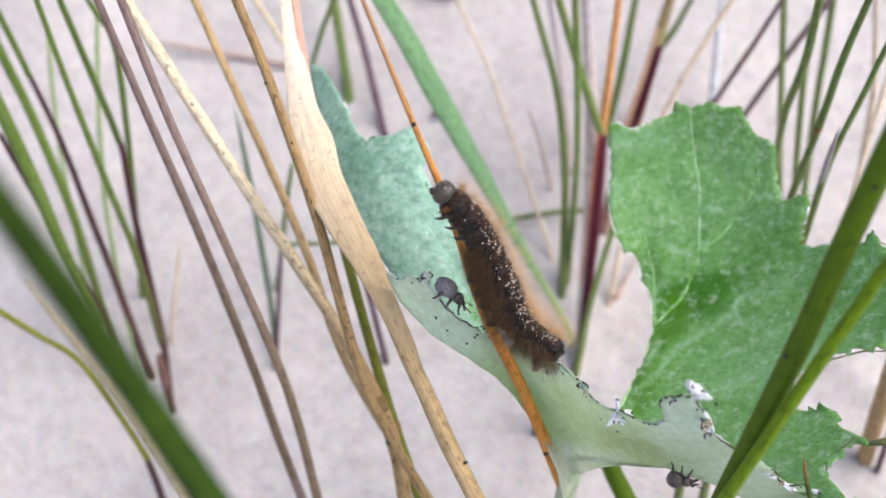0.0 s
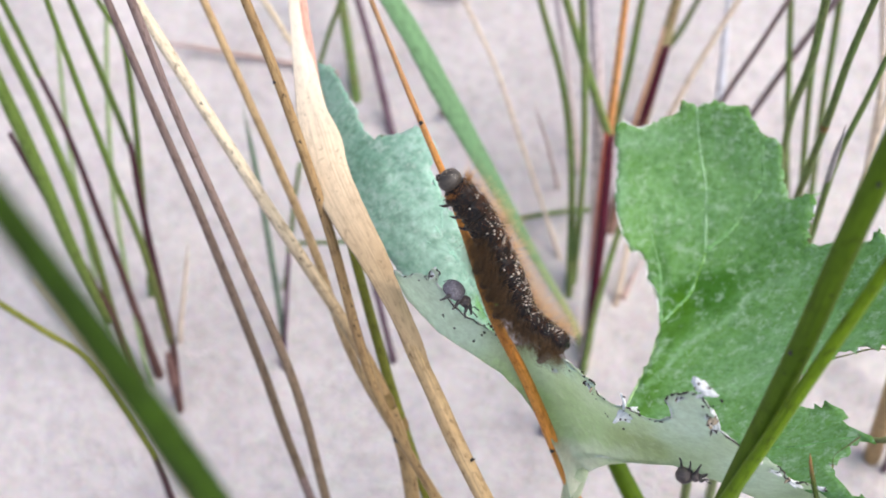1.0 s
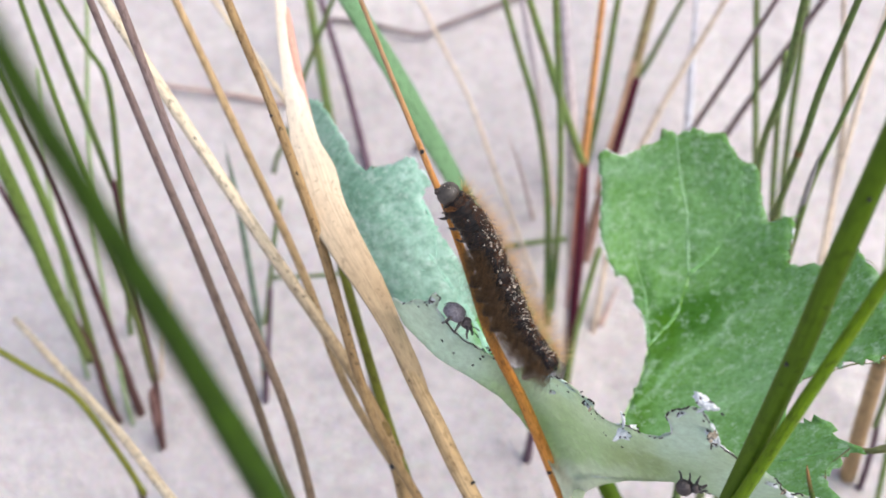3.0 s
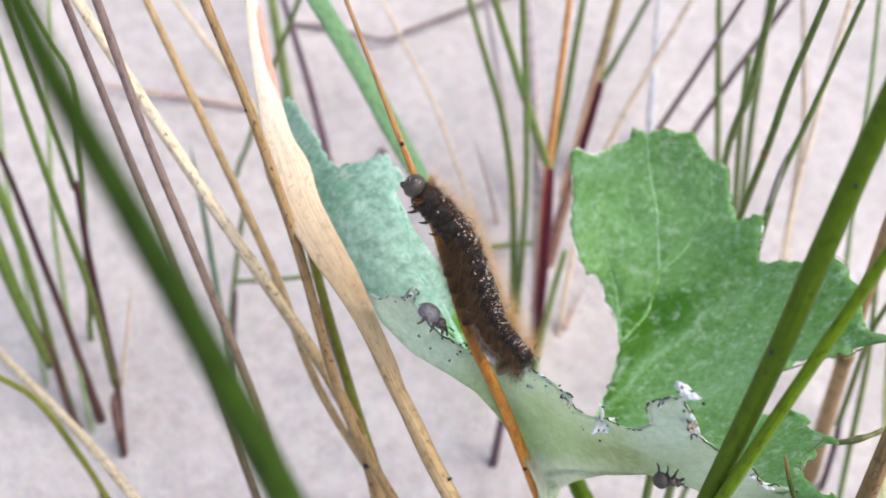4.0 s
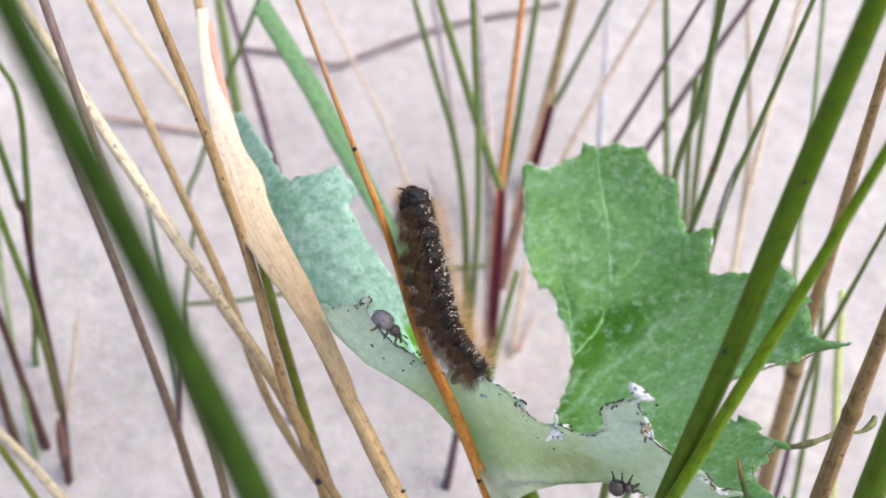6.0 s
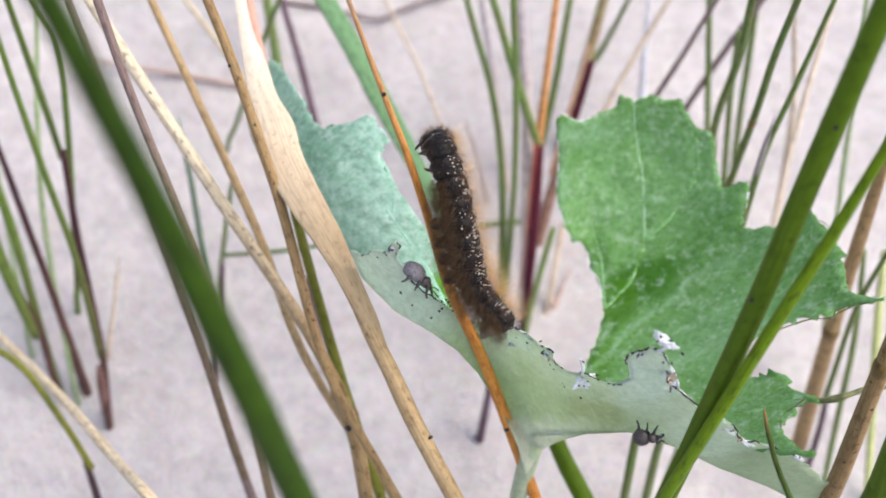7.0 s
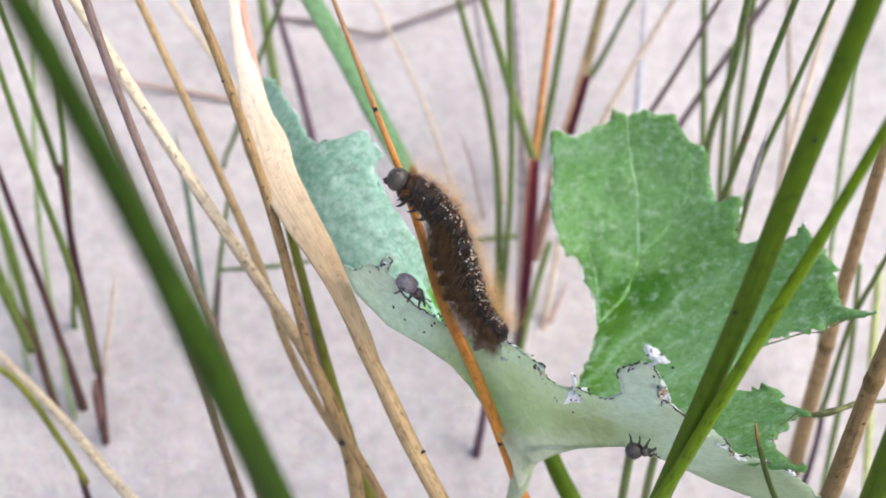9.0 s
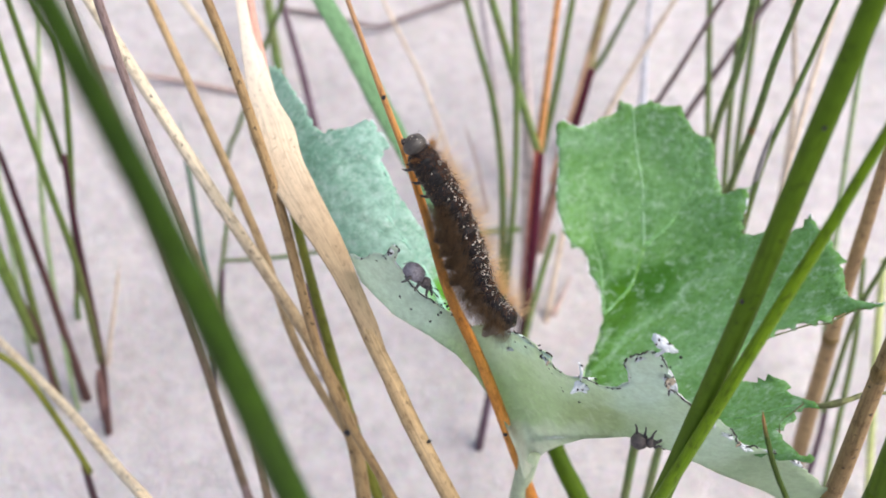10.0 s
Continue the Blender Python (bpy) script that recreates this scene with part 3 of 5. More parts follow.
grass_stem("grey-green stem with a broken tip", "blue_green", [(-52, 144.9, 64.1, 0.67), (-50.2, 134.4, 48.8, 0.76), (-48.6, 120.9, 29.3, 0.87), (-47.6, 109.5, 12.7, 0.82), (-48, 100.6, 0, 0.77)], nodes=(0.7,), point=True)
grass_stem("thin green blade growing from the sand", "green_far", [(-40.9, 144, 37.8, 0.58), (-43.3, 138.8, 28.1, 0.67), (-45.7, 132.3, 16.1, 0.69), (-47.5, 127.5, 7.2, 0.62)])
grass_stem("thin bleached straw growing from the sand", "straw_pale", [(3.5, 199.3, 38.8, 0.55), (12.6, 183.3, 29.1, 0.57), (20.3, 164.8, 18.1, 0.62), (34.1, 130.1, -2.7, 0.55)], 0.045)
grass_stem("faint thin mauve dry blade in the sand", "dull_pink", [(23.4, 168, 31.5, 0.22), (27.6, 164.2, 20.5, 0.36), (30.9, 160, 9, 0.42), (33.2, 157, 0, 0.45)], point=True)
grass_stem("slender green stem growing from the sand", "green_far", [(23.9, 182.2, 60.4, 0.86), (31.3, 164.6, 42.5, 0.96), (34.6, 146.2, 24.2, 1.07), (35.1, 121.7, -0.3, 1.11)], 0.045)
grass_stem("thin mauve dry stem", "mauve", [(31.6, 202.6, 34.6, 0.8), (35.2, 188.2, 22, 0.81), (39.6, 166, 2.5, 0.75)], 0.045)
grass_stem("broad mauve dry sheath", "mauve", [(39.3, 186.9, 54.5, 1.47), (41, 166.8, 41.8, 1.64), (41.4, 147, 29.3, 1.8), (40.9, 126.8, 16.5, 1.82), (38.5, 100.6, 0, 1.69)], 0.045)
grass_stem("slender green stem growing from the sand", "green_far", [(32, 165, 82.4, 0.91), (34.1, 156.6, 64.9, 0.88), (36.3, 142.9, 36.6, 0.88), (36.6, 125.3, -0.3, 0.95)], 0.045)
grass_stem("slender green blade growing from the sand", "green_far", [(46.8, 129.7, 32.1, 0.87), (43.6, 120.5, 22.8, 0.88), (40.4, 109.7, 12.1, 0.9), (38, 97.3, -0.2, 0.92)])
grass_stem("thin bleached straw growing from the sand", "straw_pale", [(78.9, 184.1, 60.4, 0.72), (71, 174, 50.3, 0.8), (63.6, 163.4, 40, 0.82), (55.4, 148.8, 26, 0.76), (49.2, 119.9, -0.3, 0.79)], 0.045)
grass_stem("bleached grey dead blade", "pale_blue", [(85, 207.7, 28.1, 0.74), (84.9, 197.3, 17.9, 1.16), (84.8, 186, 6.8, 1.35), (84.5, 178.2, -0.8, 1.02)], 0.045)
grass_stem("thin grey-brown dry stem", "mauve_brown", [(79.7, 159.3, 89.6, 0.63), (78.6, 162, 65.7, 0.75), (77.1, 165.2, 40.1, 0.82), (75.5, 168.9, 7.9, 0.82)], 0.045)
grass_stem("grey-brown dry stem growing from the sand", "mauve_brown", [(98.4, 171.8, 75.9, 0.87), (93.2, 169.6, 53.9, 0.93), (86.8, 166.2, 23.7, 0.94), (81.9, 163.4, 0, 1)], 0.045)
grass_stem("upright green stem growing from the sand", "green_far", [(89.7, 179.2, 64.3, 0.85), (91.8, 167.3, 49.4, 0.87), (94.8, 150.9, 28.9, 0.91), (98.3, 135.5, 9.6, 0.86)], 0.045)
grass_stem("green blade crossing others", "green_far", [(68.1, 123, 135.7, 0.77), (72, 123.8, 114.3, 0.91), (74.2, 125, 93.6, 0.87), (79.4, 126, 66.9, 0.84)], 0.045)
grass_stem("green stem growing from the sand", "green_far", [(102.1, 178.1, 65.7, 0.91), (103.8, 172.9, 51.8, 0.95), (105.9, 166.4, 34, 0.99), (110.2, 155.3, 4.1, 0.98)], 0.045)
grass_stem("thin green stem growing from the sand", "green_far", [(86.1, 153.5, 87.6, 0.75), (88.5, 147.9, 70.2, 0.79), (92, 141.6, 51, 0.84), (94.9, 136.5, 35.6, 0.8)])
grass_stem("green jointed stem growing from the sand", "green_far", [(71.4, 114.1, 148.5, 0.62), (72, 112.4, 130.7, 0.73), (73.3, 110.5, 114.5, 0.78), (74.7, 108, 90.4, 0.8)], 0.045, nodes=(0.45,))
grass_stem("slender green blade growing from the sand", "green_far", [(79.2, 114.9, 142.1, 0.51), (77.2, 109, 125.8, 0.59), (75.2, 103.4, 110.5, 0.62), (74.9, 96, 91.8, 0.67)], 0.045)
grass_stem("grey dead blade tip", "grey_dead", [(70.8, 100.8, 127.8, 0.38), (73.8, 101.5, 110.6, 0.62), (79.6, 102.6, 79.5, 0.65)], point=True)
grass_stem("thin pale green blade", "green_pale", [(115.3, 159.8, 100, 0.59), (117.3, 146.8, 82.2, 0.67), (118.5, 133.5, 63.6, 0.7), (120.3, 120, 45, 0.73)], 0.045)
grass_stem("bleached straw growing from the sand", "straw_pale", [(121.7, 179.1, 78.1, 0.72), (117.1, 161.2, 58.1, 0.82), (113.1, 141.5, 36.3, 0.84), (112, 132.3, 26.3, 0.78)], 0.045)
grass_stem("bleached straw growing from the sand", "straw_pale", [(112.8, 177.7, 66.3, 0.63), (117.2, 163.6, 46.7, 0.87), (118.1, 153, 31.6, 0.9)], 0.045)
grass_stem("thin green blade growing from the sand", "green_far", [(118, 106.4, 61.4, 0.61), (119.6, 91, 43.3, 0.76), (119.2, 75.9, 25, 0.79), (118.8, 64.5, 11.2, 0.73)])
grass_stem("thin yellow-green blade growing from the sand", "yellow_green", [(128.3, 110.8, 52.2, 0.84), (129.7, 94, 35.2, 1.15), (131.7, 77.5, 18.6, 1.03), (133.4, 62.4, 3.4, 0.9)])
grass_stem("green stem under the leaf", "green_mid", [(31.9, 58.3, 76.7, 1.87), (34.5, 52, 73.9, 1.87), (37.9, 45.7, 71.1, 1.98)])
grass_stem("green stem under the leaf", "green_far", [(47.5, 53.6, 89.7, 0.85), (48.1, 51.8, 80.7, 0.93), (49.8, 48.2, 63.6, 0.99)])
grass_stem("green stem under the leaf", "green_far", [(54.5, 54.9, 81.4, 0.83), (56.3, 54.2, 67.8, 0.93), (59.8, 52.9, 45, 1.07)])
grass_stem("dark purple stem base in the sand", "purple", [(27.6, 90.1, 28.1, 0.78), (27, 85.4, 15.1, 1.02), (26.2, 80, 0, 1.21)])
grass_stem("cut green stem with a brown tip", "cut_green", [(46.8, 34.4, 154.6, 0.14), (46.8, 32.9, 154.3, 0.24), (46.9, 31.1, 154, 0.31), (47.3, 27.6, 153.5, 0.38)], point=True)
grass_shoot("maroon grass shoot with green and orange blades", [
    ("sheath", "maroon", [(44, 152.6, 38.2, 1.2), (43.4, 142.5, 31, 1.35), (42.5, 132.2, 23.7, 1.4), (41, 119.1, 14.4, 1.35), (39.5, 105.7, 4.8, 1.3), (38.1, 98.9, 0, 1.25)], 0, True),
    ("sheath_edge", "red_edge", [(42.6, 152, 40.5, 0.51), (41.7, 145.2, 35.7, 0.44), (40.9, 137.5, 30.5, 0.37), (39.9, 128.5, 24.1, 0.3), (38.6, 118.1, 16.5, 0.22)], 0, False),
    ("blade", "green_far", [(29.5, 174.6, 70.2, 1.03), (35.6, 164.7, 55.7, 1.21), (43.5, 152.8, 38, 1.18)], 0.045, False),
    ("blade", "peach", [(43.5, 168.3, 78.2, 0.86), (44.2, 163.1, 55.4, 1.06), (45, 156.9, 28.1, 1.37)], 0.045, False),
    ("blade", "green_far", [(54.2, 191.4, 48.9, 0.98), (51.7, 177.6, 31.6, 1.09), (48, 163.5, 13.8, 1.04)], 0.045, False),
])
grass_shoot("fading grass shoot with a maroon sheath", [
    ("sheath", "maroon_fading", [(61.1, 179.5, 42.1, 1.13), (58.5, 172.3, 33.6, 1.38), (55.6, 164.1, 23.9, 1.41), (50.9, 151, 8.4, 1.77), (49, 143.8, 0, 1.63)], 0, True),
    ("sheath_edge", "straw_red", [(59.7, 181.9, 47.3, 0.45), (58.2, 176.8, 42.7, 0.6), (56.1, 171, 35.6, 0.69), (53.2, 163.5, 27.2, 0.7), (50.5, 155.6, 17.4, 0.55)], 0, False),
    ("blade", "olive_pale", [(68.5, 205.1, 31.4, 1.62), (65.1, 193.9, 19.7, 1.81), (61.8, 182.9, 8.3, 2.01), (59.1, 174.1, -0.8, 1.86)], 0.045, False),
    ("blade", "green_far", [(77.3, 211.1, 23.7, 0.83), (74.3, 209, 10.8, 1.03), (70.7, 207.7, -0.2, 1.06)], 0.045, False),
])
grass_shoot("green grass shoot with a dark maroon foot", [
    ("sheath", "purple_brown", [(-78.8, 134.3, 64.8, 0.72), (-78.2, 121.9, 47.7, 0.89), (-76.7, 109.1, 30, 0.92), (-75.8, 99.6, 16.9, 0.95), (-76.5, 87.2, 0, 1.13)], 0, True),
    ("blade", "green_browning", [(-79.5, 140.9, 112.9, 0.67), (-80.6, 140.8, 91.1, 0.79), (-81.9, 140.6, 66.3, 0.86), (-82.9, 140.4, 51.6, 0.83)], 0.045, False),
    ("blade", "green_browning", [(-82, 137.1, 117.8, 0.59), (-80.6, 129.4, 98, 0.69), (-78.5, 120.3, 74.4, 0.81), (-76.2, 111.2, 50.5, 0.86), (-75.6, 98.7, 19.4, 0.94)], 0.045, False),
    ("scale", "pink_brown", [(-75.3, 94.7, 22.5, 0.57), (-76.2, 92.7, 13.4, 1.24), (-77.6, 89.7, 0, 0.98)], 0, False),
])
grass_shoot("green grass shoot with a purple sheath", [
    ("sheath", "purple_brown", [(-102.2, 151, 70.6, 0.66), (-97.5, 140.8, 56.6, 0.75), (-93.1, 127.3, 38.7, 0.92), (-89.2, 115.4, 22.9, 1.02), (-84.1, 98, 0, 1.38)], 0, True),
    ("blade", "green_browning", [(-98.8, 148.2, 98.7, 0.71), (-98, 145.9, 89.3, 0.74), (-97.4, 143.6, 80.2, 0.76)], 0.045, False),
])
grass_shoot("low green grass shoot with a dark foot", [
    ("sheath", "purple_brown", [(-73, 65.8, 33.5, 0.79), (-74.2, 63, 15.7, 0.97), (-75.5, 60.4, 0, 1.09)], 0, True),
    ("blade", "olive", [(-100.3, 88.9, 71.9, 0.71), (-91.5, 84.4, 66.4, 0.72), (-82.5, 79.7, 60.7, 0.73), (-74.2, 69.3, 51, 0.74), (-68.9, 61.2, 43.7, 0.75)], 0.045, False),
])
grass_shoot("green grass shoot with a maroon foot", [
    ("sheath", "purple_brown", [(-95.7, 112.8, 31.6, 0.83), (-92.4, 106.4, 20.3, 0.92), (-91.2, 98.7, 7.1, 0.94), (-89.6, 94.6, 0, 1.03)], 0.045, True),
    ("blade", "green_browning", [(-102.9, 137.1, 91, 1.56), (-98.5, 124.4, 66.9, 1.67), (-95.7, 114, 47.6, 1.62), (-91.4, 102.2, 25.1, 1.14)], 0.045, False),
])
grass_shoot("thin purple stem stub with its blade bent over", [
    ("sheath", "purple", [(-43.7, 120.6, 29.3, 0.65), (-45.7, 110.2, 15.1, 0.67), (-47.8, 99.2, 0, 0.84)], 0, True),
    ("blade", "green_far", [(-15.5, 119.4, 42.6, 0.49), (-25.3, 121.8, 35.2, 0.57), (-34.8, 124.5, 28.3, 0.58), (-44.3, 127.6, 21.5, 0.59)], 0, False),
])
grass_shoot("thin green shoot with a purple foot", [
    ("sheath", "purple", [(113.4, 78.7, 33.4, 0.77), (116.1, 74.7, 19.6, 0.8), (119, 69.4, 0, 0.92)], 0, True),
    ("blade", "green_far", [(99, 85.7, 114.3, 0.47), (100.6, 84.4, 99.6, 0.56), (103, 82.4, 78.1, 0.6), (109.5, 78.1, 46, 0.74), (111.8, 76.4, 33.5, 0.7)], 0.045, False),
])


# dry bract round the straw stem, and the strips beside it
def bract():
    stem = grass_stem("tan straw stem wrapped by a dry split bract", "straw", [(-29.4, 130.3, 126.4, 1.03), (-22.9, 93.5, 134.7, 1.18), (-16.1, 77.8, 134, 1.23), (-8.6, 63.5, 130.6, 1.3), (-5.6, 57.2, 128.2, 1.34), (-2.6, 51.4, 126.1, 1.38), (0.5, 44.9, 123.6, 1.37), (4.1, 38.2, 121, 1.33), (7, 33.2, 118.7, 1.33)], 0.05, name="straw_plant")
    run = catmull([np.array(q) * MM for q in [(-30.1, 135, 131.3, 0.96), (-29.6, 128, 128.5, 1.06), (-28.3, 120.1, 130.3, 1.25), (-26.8, 112.7, 132, 1.72), (-25.3, 105.6, 133.7, 2.18), (-23.9, 98.8, 135.2, 2.71), (-22.3, 92.5, 136.7, 3.79), (-20.6, 87, 136.5, 3.46), (-18.4, 81.8, 136.3, 3.14), (-15.8, 76.8, 136.1, 2.83), (-13, 72.2, 135.1, 2.46), (-10.6, 67.7, 134, 1.99), (-8.2, 63, 132.3, 1.53), (-6.1, 59.1, 130, 1.36), (-4.2, 55.1, 127.7, 1), (-2.4, 50.9, 125.9, 0.45)]], 8)
    ob = thicken(part("bract", ribbon(run, (0.15, -0.42, 0.9), 0.22, 17, 0.003), STEMS["bract"], stem, "peeling cream papery bract"), 0.00025)
    ob.matrix_parent_inverse = Matrix.Translation(-stem.location)
    run = catmull([np.array(q) * MM for q in [(-29.3, 133.4, 130.1, 0.86), (-28, 128.2, 128.2, 0.75), (-26.6, 120.4, 130, 0.73), (-25.1, 112.9, 131.7, 0.71), (-23.5, 105.8, 133.3, 0.5), (-22, 100.3, 134.6, 0.19)]], 6)
    ob = thicken(part("strip", ribbon(run, (0.5, -0.42, 0.8), 0.3), STEMS["pink"], stem, "pinkish dry strip of the bract"), 0.0002)
    ob.matrix_parent_inverse = Matrix.Translation(-stem.location)
    return stem


bract()


def broad_blade():
    run = catmull([np.array(q) * MM for q in [(-20.7, 161.9, 104, 2.31), (-16.7, 158.2, 97.9, 2.31), (-8.9, 150.9, 85.9, 2.51), (-2.1, 143.7, 74.2, 2.71), (9.3, 132.3, 54.7, 2.2), (22.6, 118.9, 31.3, 1.3), (35.8, 105.8, 8.2, 0.9), (38.5, 102.5, -19.1, 0.9)]], 8)
    thing = new("grass_plant")
    thing.location = (run[-1][0], run[-1][1], 0)
    ob = thicken(part("blade", ribbon(run, (0.3, -0.42, 0.9), 0.25, 9, 0.02), STEMS["wide_green"], thing), 0.0003)
    ob.matrix_parent_inverse = Matrix.Translation(-thing.location)
    return tagged(thing, "broad smooth light green grass blade behind the caterpillar", "grass")


broad_blade()


def fallen(label, material, points, name="fallen_twig"):
    run = catmull([np.array(q) * MM for q in points], 8)
    return tagged(part(name, tube(run, 8, wobble=0.2), STEMS[material]), label, "twig")


fallen("thin grey curved twig lying on the sand", "twig", [(-32, 236.2, 0.6, 0.8), (-17.8, 233.9, 0.6, 0.8), (-0.7, 229, 0.6, 0.8), (9.1, 233.4, 0.6, 0.8), (35.5, 245.3, 0.6, 0.8), (54.3, 250.9, 0.6, 0.8), (67.1, 253.8, 0.6, 0.8), (82.3, 257.9, 0.6, 0.8)])
fallen("thin reddish dry blade lying on the sand", "dull_pink", [(-93, 210.2, 1.2, 0.5), (-78, 207.3, 1.4, 0.75), (-62, 204.2, 1.4, 0.8), (-47, 200.8, 1.2, 0.75), (-36, 198.2, 1, 0.6)])
fallen("thin green stalk lying behind the caterpillar", "green_far", [(16.2, 143, 4, 0.8), (24.8, 144.9, 4, 0.8), (34.2, 146.4, 4, 0.8), (44.4, 147.2, 4, 0.8)])
fallen("small brown dead sprig on the sand", "dull_pink", [(57.2, 131.7, 1, 0.3), (53.3, 124.4, 1.2, 0.6), (51.6, 121.1, 1.2, 1.1), (50.4, 119.2, 1, 0.7)])
fallen("small dark scrap lying on the sand", "twig", [(-3.4, 183.9, 1, 0.8), (-2.1, 183.2, 1, 1.3), (-0.5, 183, 1, 0.6)])


# ---- the chewed leaf, in its own space: x right, y up the blade, z towards its seen side, in millimetres ----
from mathutils.geometry import delaunay_2d_cdt

LEAF_AT = pose(0.02829, 0.05894, 0.13177, 25)


def surface(k, u, v):
    dip = 14.0 * math.exp(-((0.906 * (u + 13.5) + 0.423 * (v + 6)) / 6.0) ** 2) / (1 + math.exp((v - 9) / 2)) if k is FLAP else 0.0
    u, v = u / 10, v / 10
    return -dip + k[0] + k[1] * u + k[2] * v + k[3] * u * u + k[4] * u * v + k[5] * v * v


def ragged(outline, step, jag, seed, toothed=999):
    """The outline walked in small steps, with small uneven teeth on its first sides; the rest is smooth."""
    out = []
    for i, a in enumerate(outline):
        a, b = Vector(a), Vector(outline[(i + 1) % len(outline)])
        count = max(1, round((b - a).length / step))
        n = Vector((b.y - a.y, a.x - b.x)).normalized()
        for k in range(count):
            p = a.lerp(b, k / count)
            out.append(p + n * jag * (1.0 if i < toothed else 0.12) * (noise.noise(Vector((p.x * 1.3, p.y * 1.3, seed))) + 0.6 * noise.noise(Vector((p.x * 3.5, p.y * 3.5, seed)))))
    return out


def inside(p, poly):
    hit = False
    for i, a in enumerate(poly):
        b = poly[i - 1]
        if (a.y > p.y) != (b.y > p.y) and p.x < (b.x - a.x) * (p.y - a.y) / (b.y - a.y) + a.x:
            hit = not hit
    return hit


def gap(p, line):
    best = 99.0
    for a, b in zip(line, line[1:]):
        a, b = Vector(a), Vector(b)
        d = b - a
        t = max(0.0, min(1.0, (p - a).dot(d) / d.length_squared))
        best = min(best, (p - a - d * t).length)
    return best


def blade_patch(outline, k, veins, step, jag, seed, swell=0.5, sink=0.35, toothed=999):
    """One stretch of blade: ragged outline, filled, bent to the surface k, swollen between sunken veins."""
    edge = ragged(outline, 0.7, jag, seed, toothed)
    rng = random.Random(seed)
    pts = list(edge)
    xs, ys = [p.x for p in edge], [p.y for p in edge]
    y = min(ys)
    while y < max(ys):
        x = min(xs)
        while x < max(xs):
            p = Vector((x + rng.uniform(-0.2, 0.2) * step, y + rng.uniform(-0.2, 0.2) * step))
            if inside(p, edge) and min((p - e).length for e in edge) > 0.4 * step:
                pts.append(p)
            x += step
        y += step
    verts, _, faces, *_ = delaunay_2d_cdt(pts, [], [list(range(len(edge)))], 1, 1e-4)
    bm = bmesh.new()
    made = []
    for p in verts:
        near = min((gap(p, line) for line in veins), default=9.0)
        z = surface(k, p.x, p.y) - sink * math.exp(-(near / 0.7) ** 2)
        z += swell * noise.noise(Vector((p.x * 0.16, p.y * 0.16, seed))) + 0.16 * noise.noise(Vector((p.x * 0.7, p.y * 0.7, seed)))
        made.append(bm.verts.new(Vector((p.x, p.y, z)) * MM))
    for f in faces:
        bm.faces.new([made[i] for i in f])
    bmesh.ops.recalc_face_normals(bm, faces=bm.faces)
    if sum(f.normal.z for f in bm.faces) < 0:
        bmesh.ops.reverse_faces(bm, faces=bm.faces)
    return bm


def on_leaf(k, line, lift, r0, r1, seed, sub=8):
    pts = catmull(line, sub)
    n = len(pts)
    return [(p[0] * MM, p[1] * MM, (surface(k, p[0], p[1]) + lift + 0.5 * noise.noise(Vector((p[0] * 0.16, p[1] * 0.16, seed)))) * MM,
             (r0 + (r1 - r0) * i / n) * MM) for i, p in enumerate(pts)]


RIGHT = (-30.518, -0.067, -8.767, 2.185, -1.997, 2.504)
LEFT = (-30.186, -15.648, -1.436, -3.162, -1.125, -1.045)
FLAP = (41.298, 14.401, 24.975, 0.15, 5.004, 4.062)
RIGHT_RIM = [(2.8, 37), (4, 38), (6.2, 37.3), (7.6, 37), (9.8, 37.7), (12.5, 38.7), (15.1, 40), (15.3, 41.9), (17.2, 41.3), (20, 41.2), (21.3, 41.8), (22.4, 41.5), (24.9, 40.9), (27.5, 40.8), (28.3, 38.9), (30.5, 35.6), (33.2, 34.1), (34, 31.7), (33.8, 29.1), (34, 25.9), (34.4, 22.9), (35.5, 23.5), (38, 24.2), (37.4, 21), (36.4, 17.4), (35.8, 14.9), (37, 14.5), (38.8, 14.9), (40.9, 14.3), (43.4, 16.2), (44.5, 17.7), (44.3, 15.7), (45.2, 14.3), (45, 8.9), (43.8, 5), (43.2, 3), (44.4, 1.9), (46, 1.6), (44.2, 1.0), (42.3, 0.5), (41.2, 0.1), (39.9, -1.3), (39, -1.0), (38.2, -1.5), (37.2, -1.3), (35.7, -2.2), (34.6, -2.2), (32.4, -3.8), (30.2, -4.7), (28.7, -5.9), (27.1, -8.2), (26.2, -11.2)]
RIGHT_BASE = [(26.7, -10.8), (27.4, -11), (28.2, -10.3), (28.9, -10.6), (29.9, -9.4), (30.1, -10.3), (30.9, -10.4), (31.1, -11.1), (30.5, -11.6), (30.6, -12.3), (31.3, -12.6), (32.4, -13), (32.3, -13.6), (31, -14), (29.8, -14.6), (28.1, -16.2), (26.5, -17.1), (26.3, -18.2), (26.5, -19.1), (26.9, -20), (27.6, -19.9), (28.1, -19.5), (28.2, -20.1), (27.4, -20.7), (26, -20.7), (23.6, -20.5), (18.7, -20.1), (13.3, -19.1), (7.5, -18.5), (-0.6, -19.1), (-1.8, -17.9), (0.4, -15.3), (3.7, -11.2), (7.8, -5.9), (10.9, -0.2), (10.8, 2.2), (10.9, 5.8), (9.6, 8.4), (9.8, 12.2), (8.8, 13.5), (7.3, 13.7), (5.7, 16.6), (4.3, 21), (4, 25.3), (4.1, 29.6), (3.5, 33.7)]
